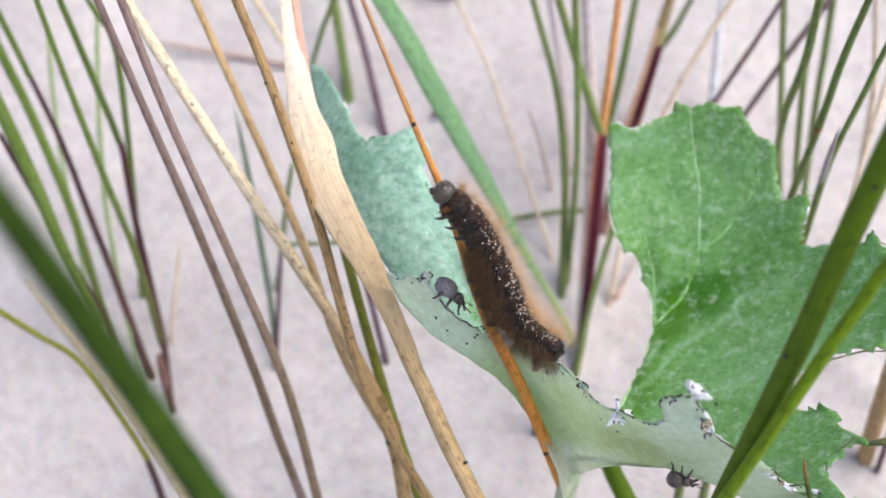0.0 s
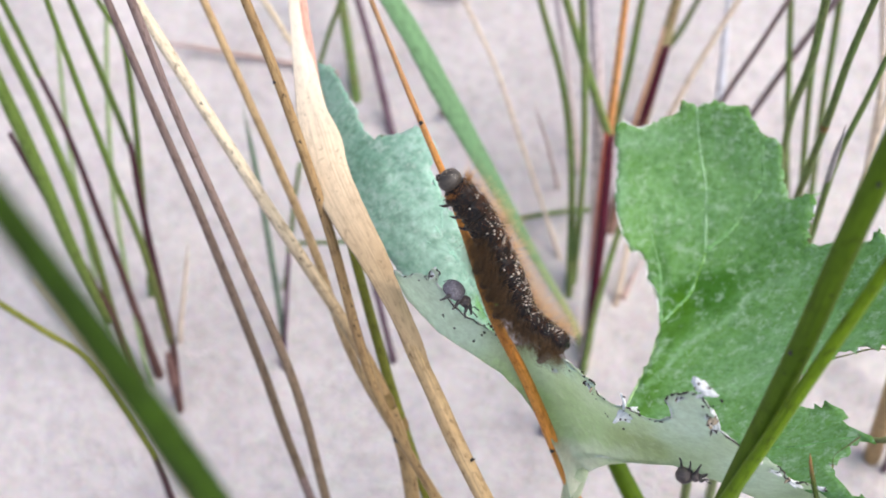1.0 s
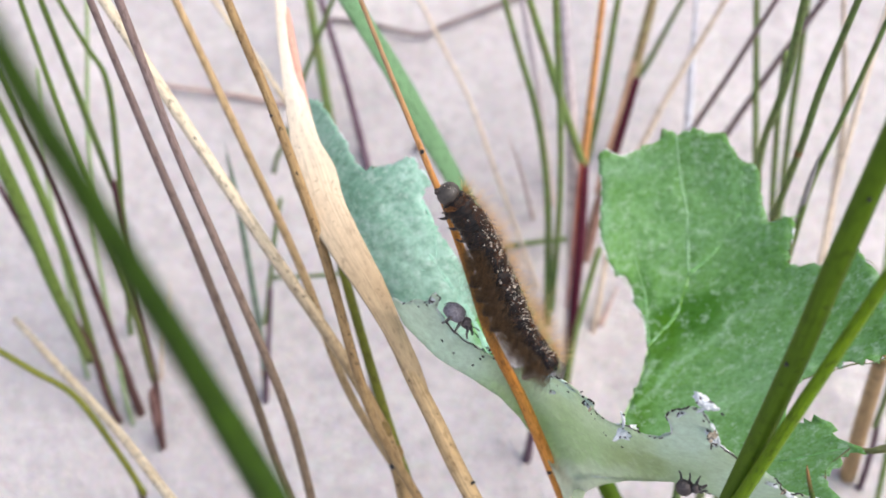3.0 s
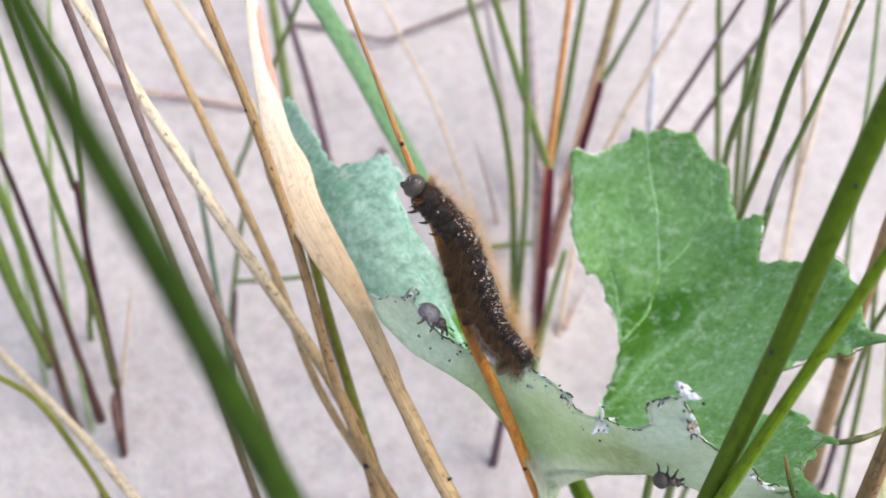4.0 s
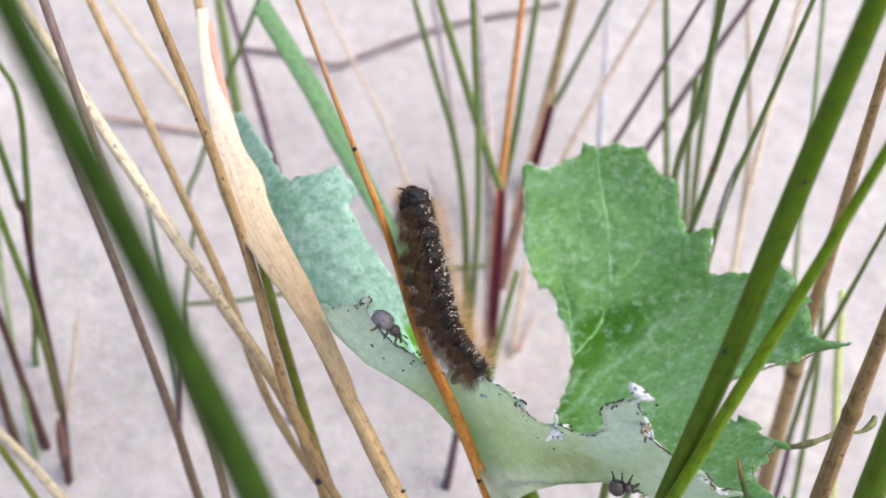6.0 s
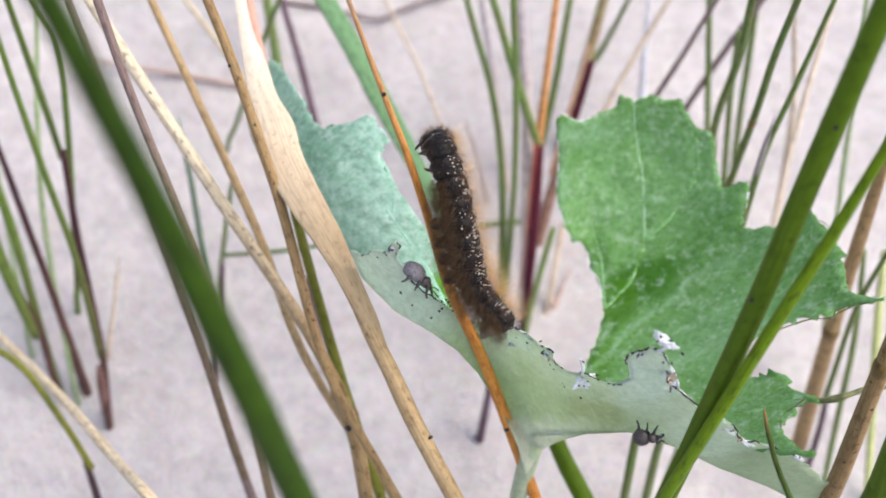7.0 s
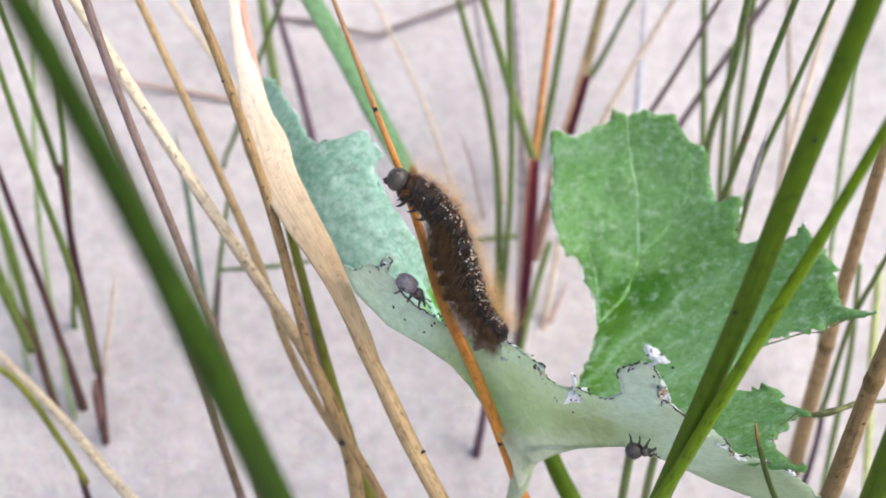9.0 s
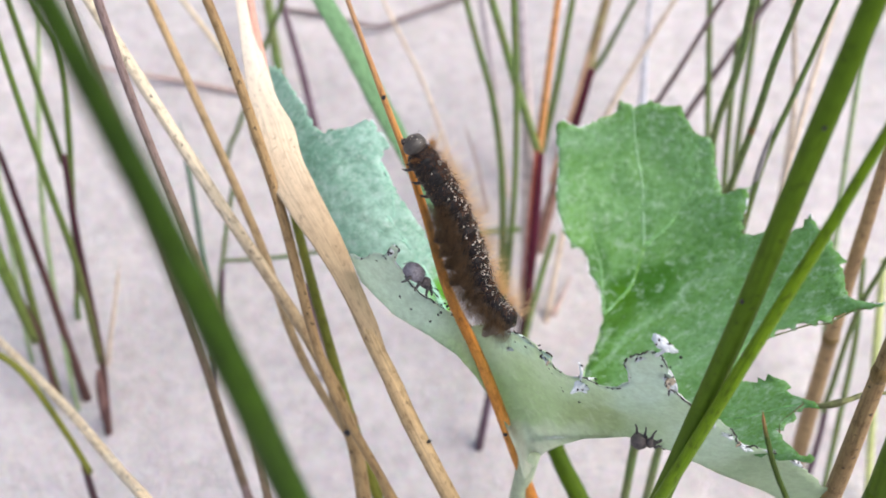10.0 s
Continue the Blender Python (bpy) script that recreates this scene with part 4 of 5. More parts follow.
LEFT_RIM = [(-54.7, 51.5), (-51, 48.6), (-47.9, 43.4), (-45.4, 39.1), (-43.7, 34.8), (-41.8, 34.1), (-39.9, 34.1), (-37.6, 34.2), (-35.1, 35.4), (-33.1, 35.5), (-32.1, 33.5), (-30.2, 30.8), (-31.8, 28.9), (-31.4, 26), (-29.2, 22), (-26.3, 17.7), (-23.4, 12.9), (-21.5, 8.6), (-20.5, 4.8), (-19.9, 0), (-15.6, -5), (-10.9, -10.4), (-5.7, -18.4), (-1.6, -27.2), (-4.9, -31.1), (-7.4, -21.9), (-11.9, -12.1), (-16.6, -6.5), (-23.1, -3.3), (-30.4, 1.9), (-34.6, 6.4), (-37.2, 10.5), (-42.6, 17.3), (-47.1, 27.6), (-51.7, 40), (-54, 46.2)]
FLAP_RIM = [(-37.2, 10.4), (-35.2, 9.6), (-33.6, 10.2), (-31.9, 9.7), (-30.9, 11.2), (-29.9, 10.5), (-30.3, 8.8), (-26.9, 4.5), (-22.6, 1.7), (-20, 0.3), (-17.6, -1.3), (-15.7, -0.8), (-14.0, -3.0), (-13.4, -2.5), (-12.3, -2.1), (-11.0, -2.8), (-9.4, -4.2), (-8.3, -5.0), (-7.1, -5.7), (-7.2, -6.7), (-4.6, -8.9), (-3.4, -8.6), (-2, -9.2), (-0.6, -9.9), (1.0, -10), (2.0, -9.0), (1.4, -7.6), (0.4, -6.1), (0.7, -5.1), (1.6, -4.7), (2.4, -4.4), (3.2, -4.6), (4.5, -5.8), (6.1, -7.9), (6.9, -9.8), (8.0, -10.5), (11.1, -12.8), (14.8, -14.7), (17.4, -16.4), (19.4, -18.6), (22, -19), (24.5, -20), (28.4, -21.6), (33.5, -24.8), (41.2, -30.2)]
FLAP_FOLD = [(43, -35.5), (28.5, -27.9), (19.5, -24.2), (11.2, -20.2), (4.7, -18), (0.1, -18.9), (-2.2, -20.9), (-4.9, -23.8), (-7.3, -26.2), (-8.4, -26.9), (-9.3, -22.6), (-11, -18.6), (-13.4, -14.3), (-16.6, -9.7), (-20.1, -5.9), (-24.7, -2.6), (-30.2, 0.8), (-35.4, 6.2)]
RIGHT_VEINS = [[(10.7, -0.2), (13.2, 2.1), (16.6, 5.2), (19.1, 10.1), (20.5, 13.3), (21.1, 18.7), (21.4, 25.3), (20.6, 30.7), (19.5, 36), (18.4, 40.5)],
               [(11, 0.2), (11.6, 4.8), (12.1, 10), (11.4, 15.4), (10.5, 22.1), (9.7, 25.4)],
               [(2.4, -12.9), (11.1, -7.1), (18.8, -0.8), (23.9, 3.2), (28.7, 6.8), (35, 11.8), (39, 14.3)],
               [(20.7, 13.5), (25.3, 17.6), (28, 21.8), (30.3, 25), (31.1, 27.1), (30.8, 33.5)],
               [(6.4, -14.5), (14.8, -11.2), (20.4, -8.3), (25, -5.4), (31.1, -1.5), (40.6, 2.3)],
               [(-0.5, -18.9), (15.7, -16.7), (22.4, -16.3), (29.1, -14.1), (31, -13.5)]]
LEFT_VEINS = [[(-21, 0.5), (-24.9, 8.6), (-29.6, 15.8), (-34.5, 23), (-38.6, 29.1)],
              [(-27.7, 12.9), (-32.5, 15.3), (-37.4, 18.2)],
              [(-29.6, 15.8), (-30.1, 23), (-32.1, 27.9)]]

FLAP_VEIN = [(-4.2, -9.4), (-4.0, -12), (-3.0, -14.9), (-1.8, -18.4)]


def leaf():
    thing = new("leaf")
    thing.matrix_basis = LEAF_AT
    tagged(thing, "large chewed green leaf with a folded pale woolly underside", "leaf")
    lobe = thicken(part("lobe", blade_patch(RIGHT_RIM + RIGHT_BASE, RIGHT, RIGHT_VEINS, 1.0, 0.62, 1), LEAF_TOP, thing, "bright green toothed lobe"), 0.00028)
    for i, line in enumerate(RIGHT_VEINS):
        if i in (2, 4):
            continue
        part("vein_ridge", tube(on_leaf(RIGHT, line, -0.42, 0.45, 0.25, 1), 8, 0.55, wobble=0.3), RIDGE, lobe)
        part("vein", tube(on_leaf(RIGHT, line, -0.09 if i in (1, 3) else -0.16, (0.15, 0.17, 0.1, 0.16, 0.1, 0.12)[i], 0.16 if i == 0 else 0.08, 1), 6, wobble=0.5), VEIN if i == 0 else VEIN_SIDE, lobe)
    part("vein", tube(on_leaf(RIGHT, RIGHT_VEINS[0][:5], -0.12, 0.12, 0.16, 1), 6), VEIN_YELLOW, lobe)
    rng = random.Random(21)
    for line in RIGHT_VEINS:
        pts = catmull(line, 6)
        for k in range(4, len(pts) - 3, 4):
            way = np.array(pts[k + 1]) - np.array(pts[k - 1])
            way = Vector(way / np.linalg.norm(way))
            for s in (-1, 1):
                turn = Matrix.Rotation(s * radians(rng.uniform(38, 58)), 2)
                reach = rng.uniform(3.5, 7.5)
                tip = Vector(pts[k]) + (turn @ way) * reach + way * reach * 0.25
                mid = Vector(pts[k]) + (turn @ way) * reach * 0.5
                if inside(tip, [Vector(q) for q in RIGHT_RIM + RIGHT_BASE]):
                    part("vein", tube(on_leaf(RIGHT, [tuple(pts[k]), tuple(mid), tuple(tip)], -0.05, 0.1, 0.04, 1, 5), 5), VEIN_SIDE, lobe)
    lobe = thicken(part("lobe", blade_patch(LEFT_RIM, LEFT, LEFT_VEINS, 1.0, 0.8, 2), LEAF_DOWNY, thing, "downy blue-green lobe"), 0.00028)
    for i, line in enumerate(LEFT_VEINS):
        part("vein_ridge", tube(on_leaf(LEFT, line, -0.5, 0.85 if i == 0 else 0.5, 0.3, 2), 10, 0.6), RIDGE_TEAL, lobe)
        part("vein", tube(on_leaf(LEFT, line, -0.22, 0.30 if i == 0 else 0.16, 0.06, 2), 8, 0.6), RIDGE_TEAL, lobe)
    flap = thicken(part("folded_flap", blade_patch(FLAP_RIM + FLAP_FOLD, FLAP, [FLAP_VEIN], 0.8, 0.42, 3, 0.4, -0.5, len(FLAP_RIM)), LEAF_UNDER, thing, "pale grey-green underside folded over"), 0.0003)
    part("fold_rim", tube(on_leaf(FLAP, [(-8.2, -20.6), (-6.0, -20.6), (-3.1, -19.7), (0.2, -18.7), (4.6, -17.8), (9.0, -18.2)], -0.45, 0.7, 0.4, 3), 10, 0.6), FOLD_RIM, flap)
    # dark chewed rim in broken runs
    rng = random.Random(7)
    rim = catmull(FLAP_RIM, 6)
    i = 2
    while i < len(rim) - 6:
        run = rim[i:i + rng.randint(4, 13)]
        if len(run) > 3:
            pts = [((p[0] + rng.uniform(-0.15, 0.15)) * MM, (p[1] + rng.uniform(-0.15, 0.15)) * MM,
                    (surface(FLAP, p[0], p[1]) + 0.25) * MM, rng.uniform(0.06, 0.17) * MM) for p in run]
            part("chewed_edge", tube(pts, 5), CHEWED, flap)
        i += len(run) + rng.randint(1, 6)
    # rolled strip of blade on the far tooth
    tail = [(31.2, -13.4, 14.2, 0.4), (33.6, -13.6, 16, 0.5), (36.8, -12.8, 17, 0.45), (40.4, -11.7, 17, 0.34), (43.8, -11.7, 17, 0.34), (45.8, -10.5, 17, 0.5), (46.3, -9.3, 17, 0.3)]
    part("rolled_edge", tube([(x * MM, y * MM, z * MM, r * MM) for x, y, z, r in catmull(tail, 6)], 7, wobble=0.5), BROWN_EDGE, thing)
    for line in ([(30.2, -4.8), (32.4, -3.8), (34.8, -2.8), (37.4, -1.7), (39.5, -1.4), (41, -0.5), (44.2, 1.5), (45, 1.9)], [(31.2, -13.3), (29.3, -14.7), (27.5, -16), (26.5, -17.4)], [(33.7, 33.8), (34, 31.7), (33.8, 29.1)], [(35.8, 14.9), (36.4, 17.4), (37.4, 21)]):
        part("dried_edge", tube(on_leaf(RIGHT, line, 0.05, 0.16, 0.12, 1, 6), 5, wobble=0.6), BROWN_EDGE, thing)
    for k, rim, seed in ((RIGHT, RIGHT_RIM, 1), (LEFT, LEFT_RIM[:14], 2)):
        line = catmull(rim, 5)
        i = 3
        while i < len(line) - 6:
            run = line[i:i + rng.randint(3, 8)]
            woolly = rng.random() < 0.3
            piece = tube(on_leaf(k, [tuple(q) for q in run], 0.06, rng.uniform(0.08, 0.17), 0.06, seed, 2), 5, wobble=0.8)
            part("dried_edge", piece, WOOL if woolly else BROWN_EDGE, thing)
            i += len(run) + rng.randint(2, 12)
    for a in range(0, len(FLAP_RIM) - 5, 5):
        part("woolly_rim", tube(on_leaf(FLAP, FLAP_RIM[a:a + 3], 0.05, 0.12, 0.07, 3, 6), 6, wobble=1.2), WOOL, flap)
    # pale woolly rim showing along the near margin
    for line in (RIGHT_BASE[-11:], RIGHT_RIM[:5]):
        part("woolly_rim", tube(on_leaf(RIGHT, line, 0.0, 0.14, 0.11, 1, 6), 6, wobble=0.7), WOOL, thing)
    part("pale_margin", tube(on_leaf(RIGHT, [(-1.4, -17.9), (0.4, -15.3), (3.7, -11.2), (7.8, -5.9), (10.6, -0.6)], -0.15, 0.34, 0.24, 1), 8, 0.7, wobble=0.5), MARGIN, thing, "pale green thickened margin")
    # tufts of torn white wool on the flap: u, v, height over it, half length, half breadth, lean, dark crumbs, tan scraps
    for n, (u, v, over, far, near, lean, crumbs, scraps) in enumerate((
            (3.1, -3.3, 0.2, 1.75, 0.85, -38, 3, 0), (5.9, -8.3, 0.4, 1.9, 0.8, -72, 20, 9), (-2.9, -9.9, 0.7, 1.9, 1.05, 22, 4, 0), (-11.7, -4.9, 0.3, 0.8, 0.36, 12, 3, 0),
            (2.0, -5.2, 0.1, 1.3, 0.3, 14, 3, 0), (-7.8, -6.1, 0.2, 1.0, 0.34, -35, 4, 1), (-30.8, 10.3, 0.3, 0.9, 0.5, 60, 4, 0), (17.1, -17.1, 0.3, 1.0, 0.4, -35, 2, 0),
            (20, -19, 0.3, 1.2, 0.4, -30, 2, 1), (24.2, -19.9, 0.3, 1.1, 0.4, -20, 2, 0), (14, -15, 0.3, 0.9, 0.35, -50, 2, 0), (28.6, -21.8, 0.3, 1.1, 0.4, -28, 2, 0))):
        turn = Matrix.Rotation(radians(lean), 4, "Z")
        at = Vector((u, v, surface(FLAP, u, v) + over))
        bm = bmesh.new()
        ball(bm, at * MM, Vector((0.9 * far, 0.8 * near, 0.45)) * MM, turn, 0.5, 18, 26, n * 3.1)
        for k in range(7):
            r = random.Random(n * 19 + k)
            off = turn @ Vector((r.uniform(-0.8, 0.8) * far, r.gauss(0, 0.42) * near, r.uniform(0, 0.45)))
            ball(bm, (at + off) * MM, Vector((0.5 * far, 0.34 * near, 0.3)) * r.uniform(0.5, 1.1) * MM, Matrix.Rotation(radians(lean + r.uniform(-40, 40)), 4, "Z"), 0.55, 9, 12, n * 3.1 + k)
        part("wool_tuft", bm, WOOL, thing, "torn white woolly shred")
        for word, material, count in (("crumb", CHEWED, crumbs), ("dry_scrap", SCRAP, scraps)):
            bm = bmesh.new()
            for k in range(count):
                r = random.Random(n * 17 + k + count)
                off = turn @ Vector((r.uniform(-1, 1) * far, r.uniform(-1, 1) * near, 0.6))
                size = r.uniform(0.12, 0.4) if word == "crumb" else r.uniform(0.3, 0.6)
                ball(bm, (at + off) * MM, Vector((size, 0.13, 0.11) if word == "crumb" else (size, 0.24, 0.15)) * MM, Matrix.Rotation(r.uniform(0, 3.1), 4, "Z"), 0.7, 5, 6, n + k)
            if count:
                part(word, bm, material, thing, "dark dry crumbs in the wool" if word == "crumb" else "tan dried scraps of chewed leaf")
            else:
                bm.free()
    # the curl's thin neck, and a wisp standing off the rim
    for line in ([(3.1, -4.9), (3.5, -4.4), (3.7, -3.9)], [(-3.3, -9.0), (-3.7, -7.6), (-4.3, -6.4)]):
        part("wool_neck", tube(on_leaf(FLAP, line, 0.15, 0.3, 0.14, 3, 5), 7, wobble=0.8), WOOL, thing)
    # the blade's torn edge curled over beside the caterpillar's tail
    part("curled_edge", tube(on_leaf(FLAP, [(-13.9, -3.0), (-13.2, -2.5), (-12.2, -2.2), (-11.0, -2.9), (-9.4, -4.3), (-8.3, -5.1), (-7.2, -5.9)], 0.15, 0.32, 0.26, 3), 9, wobble=1.0), MARGIN_PALE, thing, "pale green curled leaf edge")
    # bits of droppings stuck to the flap
    r = random.Random(3)
    for u, v in ((-27.6, 1.6), (-24.6, -0.4), (-23.4, 0.6), (-23.0, 1.0), (-29.4, 3.6), (-21.2, 0.6), (-7.0, -7.6), (-6.4, -8.4), (-1.8, -8.8), (5.6, -5.0),
                 (-13.6, -3.0), (-10.2, -4.4), (5.4, -7.6), (12.0, -13.8), (13.9, -15.2), (17.4, -16.9), (-33.0, 9.2), (-31.6, 9.4), (-3.9, -6.8), (4.3, -6.2), (-23.0, 2.2), (-22.4, 2.4), (-22.0, 2.0), (-21.6, 1.5), (-20.6, 0.6), (-20.2, 0.3), (-24.2, 2.6),
                 (-13.9, -2.8), (-13.2, -3.8), (-11.6, -3.6), (-9.0, -4.0), (-8.6, -4.8), (-4.6, -11.0), (-4.9, -10.6), (-2.4, -12.8)):
        bm = bmesh.new()
        ball(bm, Vector((u, v, surface(FLAP, u, v) + 0.3)) * MM, Vector((r.uniform(0.16, 0.34), r.uniform(0.12, 0.24), 0.15)) * MM,
             Matrix.Rotation(r.uniform(0, 3), 4, "Z"), 0.5, 5, 7, u)
        part("dropping", bm, FRASS, flap)
    # leaf stalk down to the sand
    back = LEAF_AT.inverted()
    foot = [LEAF_AT @ (Vector((-6.8, -23.2, surface(FLAP, -6.8, -23.2))) * MM)]
    foot.append(foot[0] + Vector((-0.001, -0.008, -0.03)))
    foot.append(Vector((foot[0].x + 0.003, foot[0].y - 0.014, -0.003)))
    part("leaf_stalk", tube([(*(back @ Vector(p[:3])), p[3]) for p in catmull([(*q, r) for q, r in zip(foot, (0.0019, 0.0013, 0.0014))], 8)], 9), STALK, thing)
    return thing


leaf()


# small dark droppings caught on stems
def dropping(at, size, turn):
    bm = bmesh.new()
    ball(bm, (0, 0, 0), Vector(size) * MM, None, 0.6, 6, 8, at[0])
    ob = part("dropping", bm, FRASS)
    ob.matrix_basis = pose(*(a * MM for a in at), 25, 0, turn)
    return tagged(ob, "tiny black dropping stuck on a grass stem", "dropping", "droppings on the stems")


for spot in (((-4, 76.7, 167.3), (0.35, 0.35, 0.9), 15),
             ((17.1, 44.6, 115.8), (0.45, 0.4, 0.5), 0),
             ((-9.6, 50.5, 100.9), (0.8, 0.6, 1.0), 40),
             ((-8.4, 62.2, 131.4), (0.4, 0.35, 0.5), 0),
             ((3.5, 41.2, 123.1), (0.4, 0.3, 0.6), 20),
             ((-28, 95.4, 149.3), (0.3, 0.3, 0.6), 0)):
    dropping(*spot)
SPECKS = [dropping((39.3, 41.2, 174.4), (0.24, 0.3, 0.5), 0), dropping((43.2, 51.3, 196.6), (0.2, 0.3, 0.55), 0)]


# ---- caterpillar: rigid overlapping rings along a bending back line ----
# back line at each time: head, four stations, tail, as x, y millimetres in the leaf's space; heights below
BACK_A = [
    (0, -28.06, 21.82, -24.72, 18.59, -21.75, 13.92, -19.26, 9.03, -16.63, 3.4, -11.15, -0.83),
    (0.5, -28.61, 21.81, -24.89, 18.27, -22.03, 13.6, -19.56, 8.71, -16.95, 3.25, -11.38, -0.81),
    (1, -28.21, 23.25, -24.77, 19.48, -21.94, 14.81, -19.45, 9.76, -16.73, 4.21, -11.3, -0.19),
    (1.5, -28.34, 24.82, -25.37, 20.97, -22.49, 15.37, -19.93, 9.66, -17.31, 3.76, -12.48, -1.01),
    (2, -27.77, 25.61, -24.74, 21.9, -22.17, 15.82, -19.4, 9.26, -16.49, 3.33, -12.46, -1.14),
]
BACK_B = [
    (3.5, -29.64, 24.99, -26.04, 21.45, -22.61, 16.65, -19.99, 11.2, -17.34, 5.58, -13.35, -0.14),
    (4, -30.52, 25.17, -26.65, 21.71, -22.99, 17.03, -20.72, 11.68, -18.04, 5.29, -13.58, -0.4),
    (4.5, -29.63, 26.25, -26.2, 22.45, -22.77, 17.06, -20.14, 11.36, -17.94, 5.03, -13.37, -0.84),
    (5, -28.39, 27.42, -25.25, 23.6, -21.9, 17.61, -19.35, 11.66, -17.05, 5.47, -13.9, -0.65),
]
BACK_C = [
    (6.5, -22.3, 23.2, -23.1, 24.43, -21.56, 17.04, -19.97, 10.13, -17.44, 4.22, -13.26, -0.79, 9, 19.5, 19, 16, 13, 12),
    (7.0, -24.47, 25.84, -23.88, 24.28, -21.75, 17.67, -20.07, 10.84, -17.9, 4.09, -13.4, -1.51, 15, 20, 19, 16, 13, 12),
    (7.3, -25.79, 24.71, -23.04, 22.15, -21.8, 16.09, -20.31, 10.46, -17.93, 3.74, -13.78, -1.04, 22, 21.5, 19, 16, 13, 12),
    (7.5, -26.35, 23, -22.57, 21.02, -20.87, 16.07, -19.38, 10.39, -17.31, 4.06, -13.27, -1.16),
    (8, -27.67, 22.63, -23.37, 19.81, -20.46, 15.6, -18.47, 9.87, -16.49, 3.95, -13.05, -0.84),
    (8.5, -28.47, 21.58, -24.23, 19.16, -20.87, 15.1, -18.86, 9.36, -16.59, 3.42, -13.11, -0.95),
    (9, -29.18, 21.27, -24.72, 18.76, -20.97, 14.37, -18.93, 9.13, -16.63, 3.25, -13.15, -1.06),
    (9.5, -28.65, 23.28, -25.25, 19.39, -21.5, 14.51, -18.96, 9.3, -16.48, 3.04, -12.9, -1.26),
    (10, -27.89, 24.39, -24.85, 20.51, -21.47, 15.23, -19.14, 10.45, -16.81, 4.21, -12.79, -0.51),
]
HEIGHT = (24.5, 22.5, 18.5, 15.5, 13, 12)
RINGS = 12
CAT_AT = LEAF_AT.copy()


def hairs(seed, count, where, length, thick, lie, stray=0.28):
    """Tapered single hairs; where(rng) gives a root and a direction."""
    rng = random.Random(seed)
    bm = bmesh.new()
    for _ in range(count):
        root, way = where(rng)
        way = (Vector(way).normalized() + Vector((rng.gauss(0, stray), rng.gauss(0, stray), rng.gauss(0, stray))) + Vector(lie)).normalized()
        ln = length * rng.uniform(0.35, 1.25)
        side = way.orthogonal().normalized()
        other = way.cross(side)
        bend = Vector((rng.gauss(0, 0.12), rng.gauss(0, 0.12), rng.gauss(0, 0.12))) * ln
        rings = []
        for k, w in ((0, 1.0), (0.5, 0.7)):
            c = root + way * ln * k + bend * k * k
            rings.append([bm.verts.new(c + (side * math.cos(a) + other * math.sin(a)) * thick * w) for a in (0, 2.09, 4.19)])
        tip = bm.verts.new(root + way * ln + bend)
        for a in range(3):
            b = (a + 1) % 3
            bm.faces.new((rings[0][a], rings[0][b], rings[1][b], rings[1][a]))
            bm.faces.new((rings[1][a], rings[1][b], tip))
    return bm


def ring_skin(i, grow, deep):
    """One ring of the body: puckered back, a fold low on the flank, drawn in at both ends."""
    bm = bmesh.new()
    n_ring, n_seg = 15, 30
    rows = []
    for a in range(n_ring):
        x = -2.0 + 4.0 * a / (n_ring - 1)
        rr = 2.05 * grow * (1 - (0.85 if i == RINGS and x < 0 else 0.4) * (abs(x) / 2.0) ** 2.4) * (1 + 0.035 * math.sin(x * 5))
        row = []
        for b in range(n_seg):
            ang = 2 * math.pi * b / n_seg
            up = math.sin(ang)
            p = Vector((x, math.cos(ang) * rr, up * rr * (1.0 if up > 0 else deep)))
            # wart rows on the back and a swollen side fold
            p *= 1 + 0.09 * math.exp(-((ang - 0.95) / 0.24) ** 2 - (x / 0.8) ** 2) + 0.06 * math.exp(-((ang - 6.0) / 0.3) ** 2 - (x / 1.0) ** 2)
            p *= 1 + 0.05 * noise.noise(p * 1.6 + Vector((i, 0, 0))) + 0.025 * noise.noise(p * 5 + Vector((0, i, 0)))
            row.append(bm.verts.new(p * MM))
        rows.append(row)
    for a in range(n_ring - 1):
        for b in range(n_seg):
            c = (b + 1) % n_seg
            bm.faces.new((rows[a][b], rows[a + 1][b], rows[a + 1][c], rows[a][c]))
    bm.faces.new(rows[0])
    bm.faces.new(list(reversed(rows[-1])))
    bmesh.ops.recalc_face_normals(bm, faces=bm.faces)
    return bm


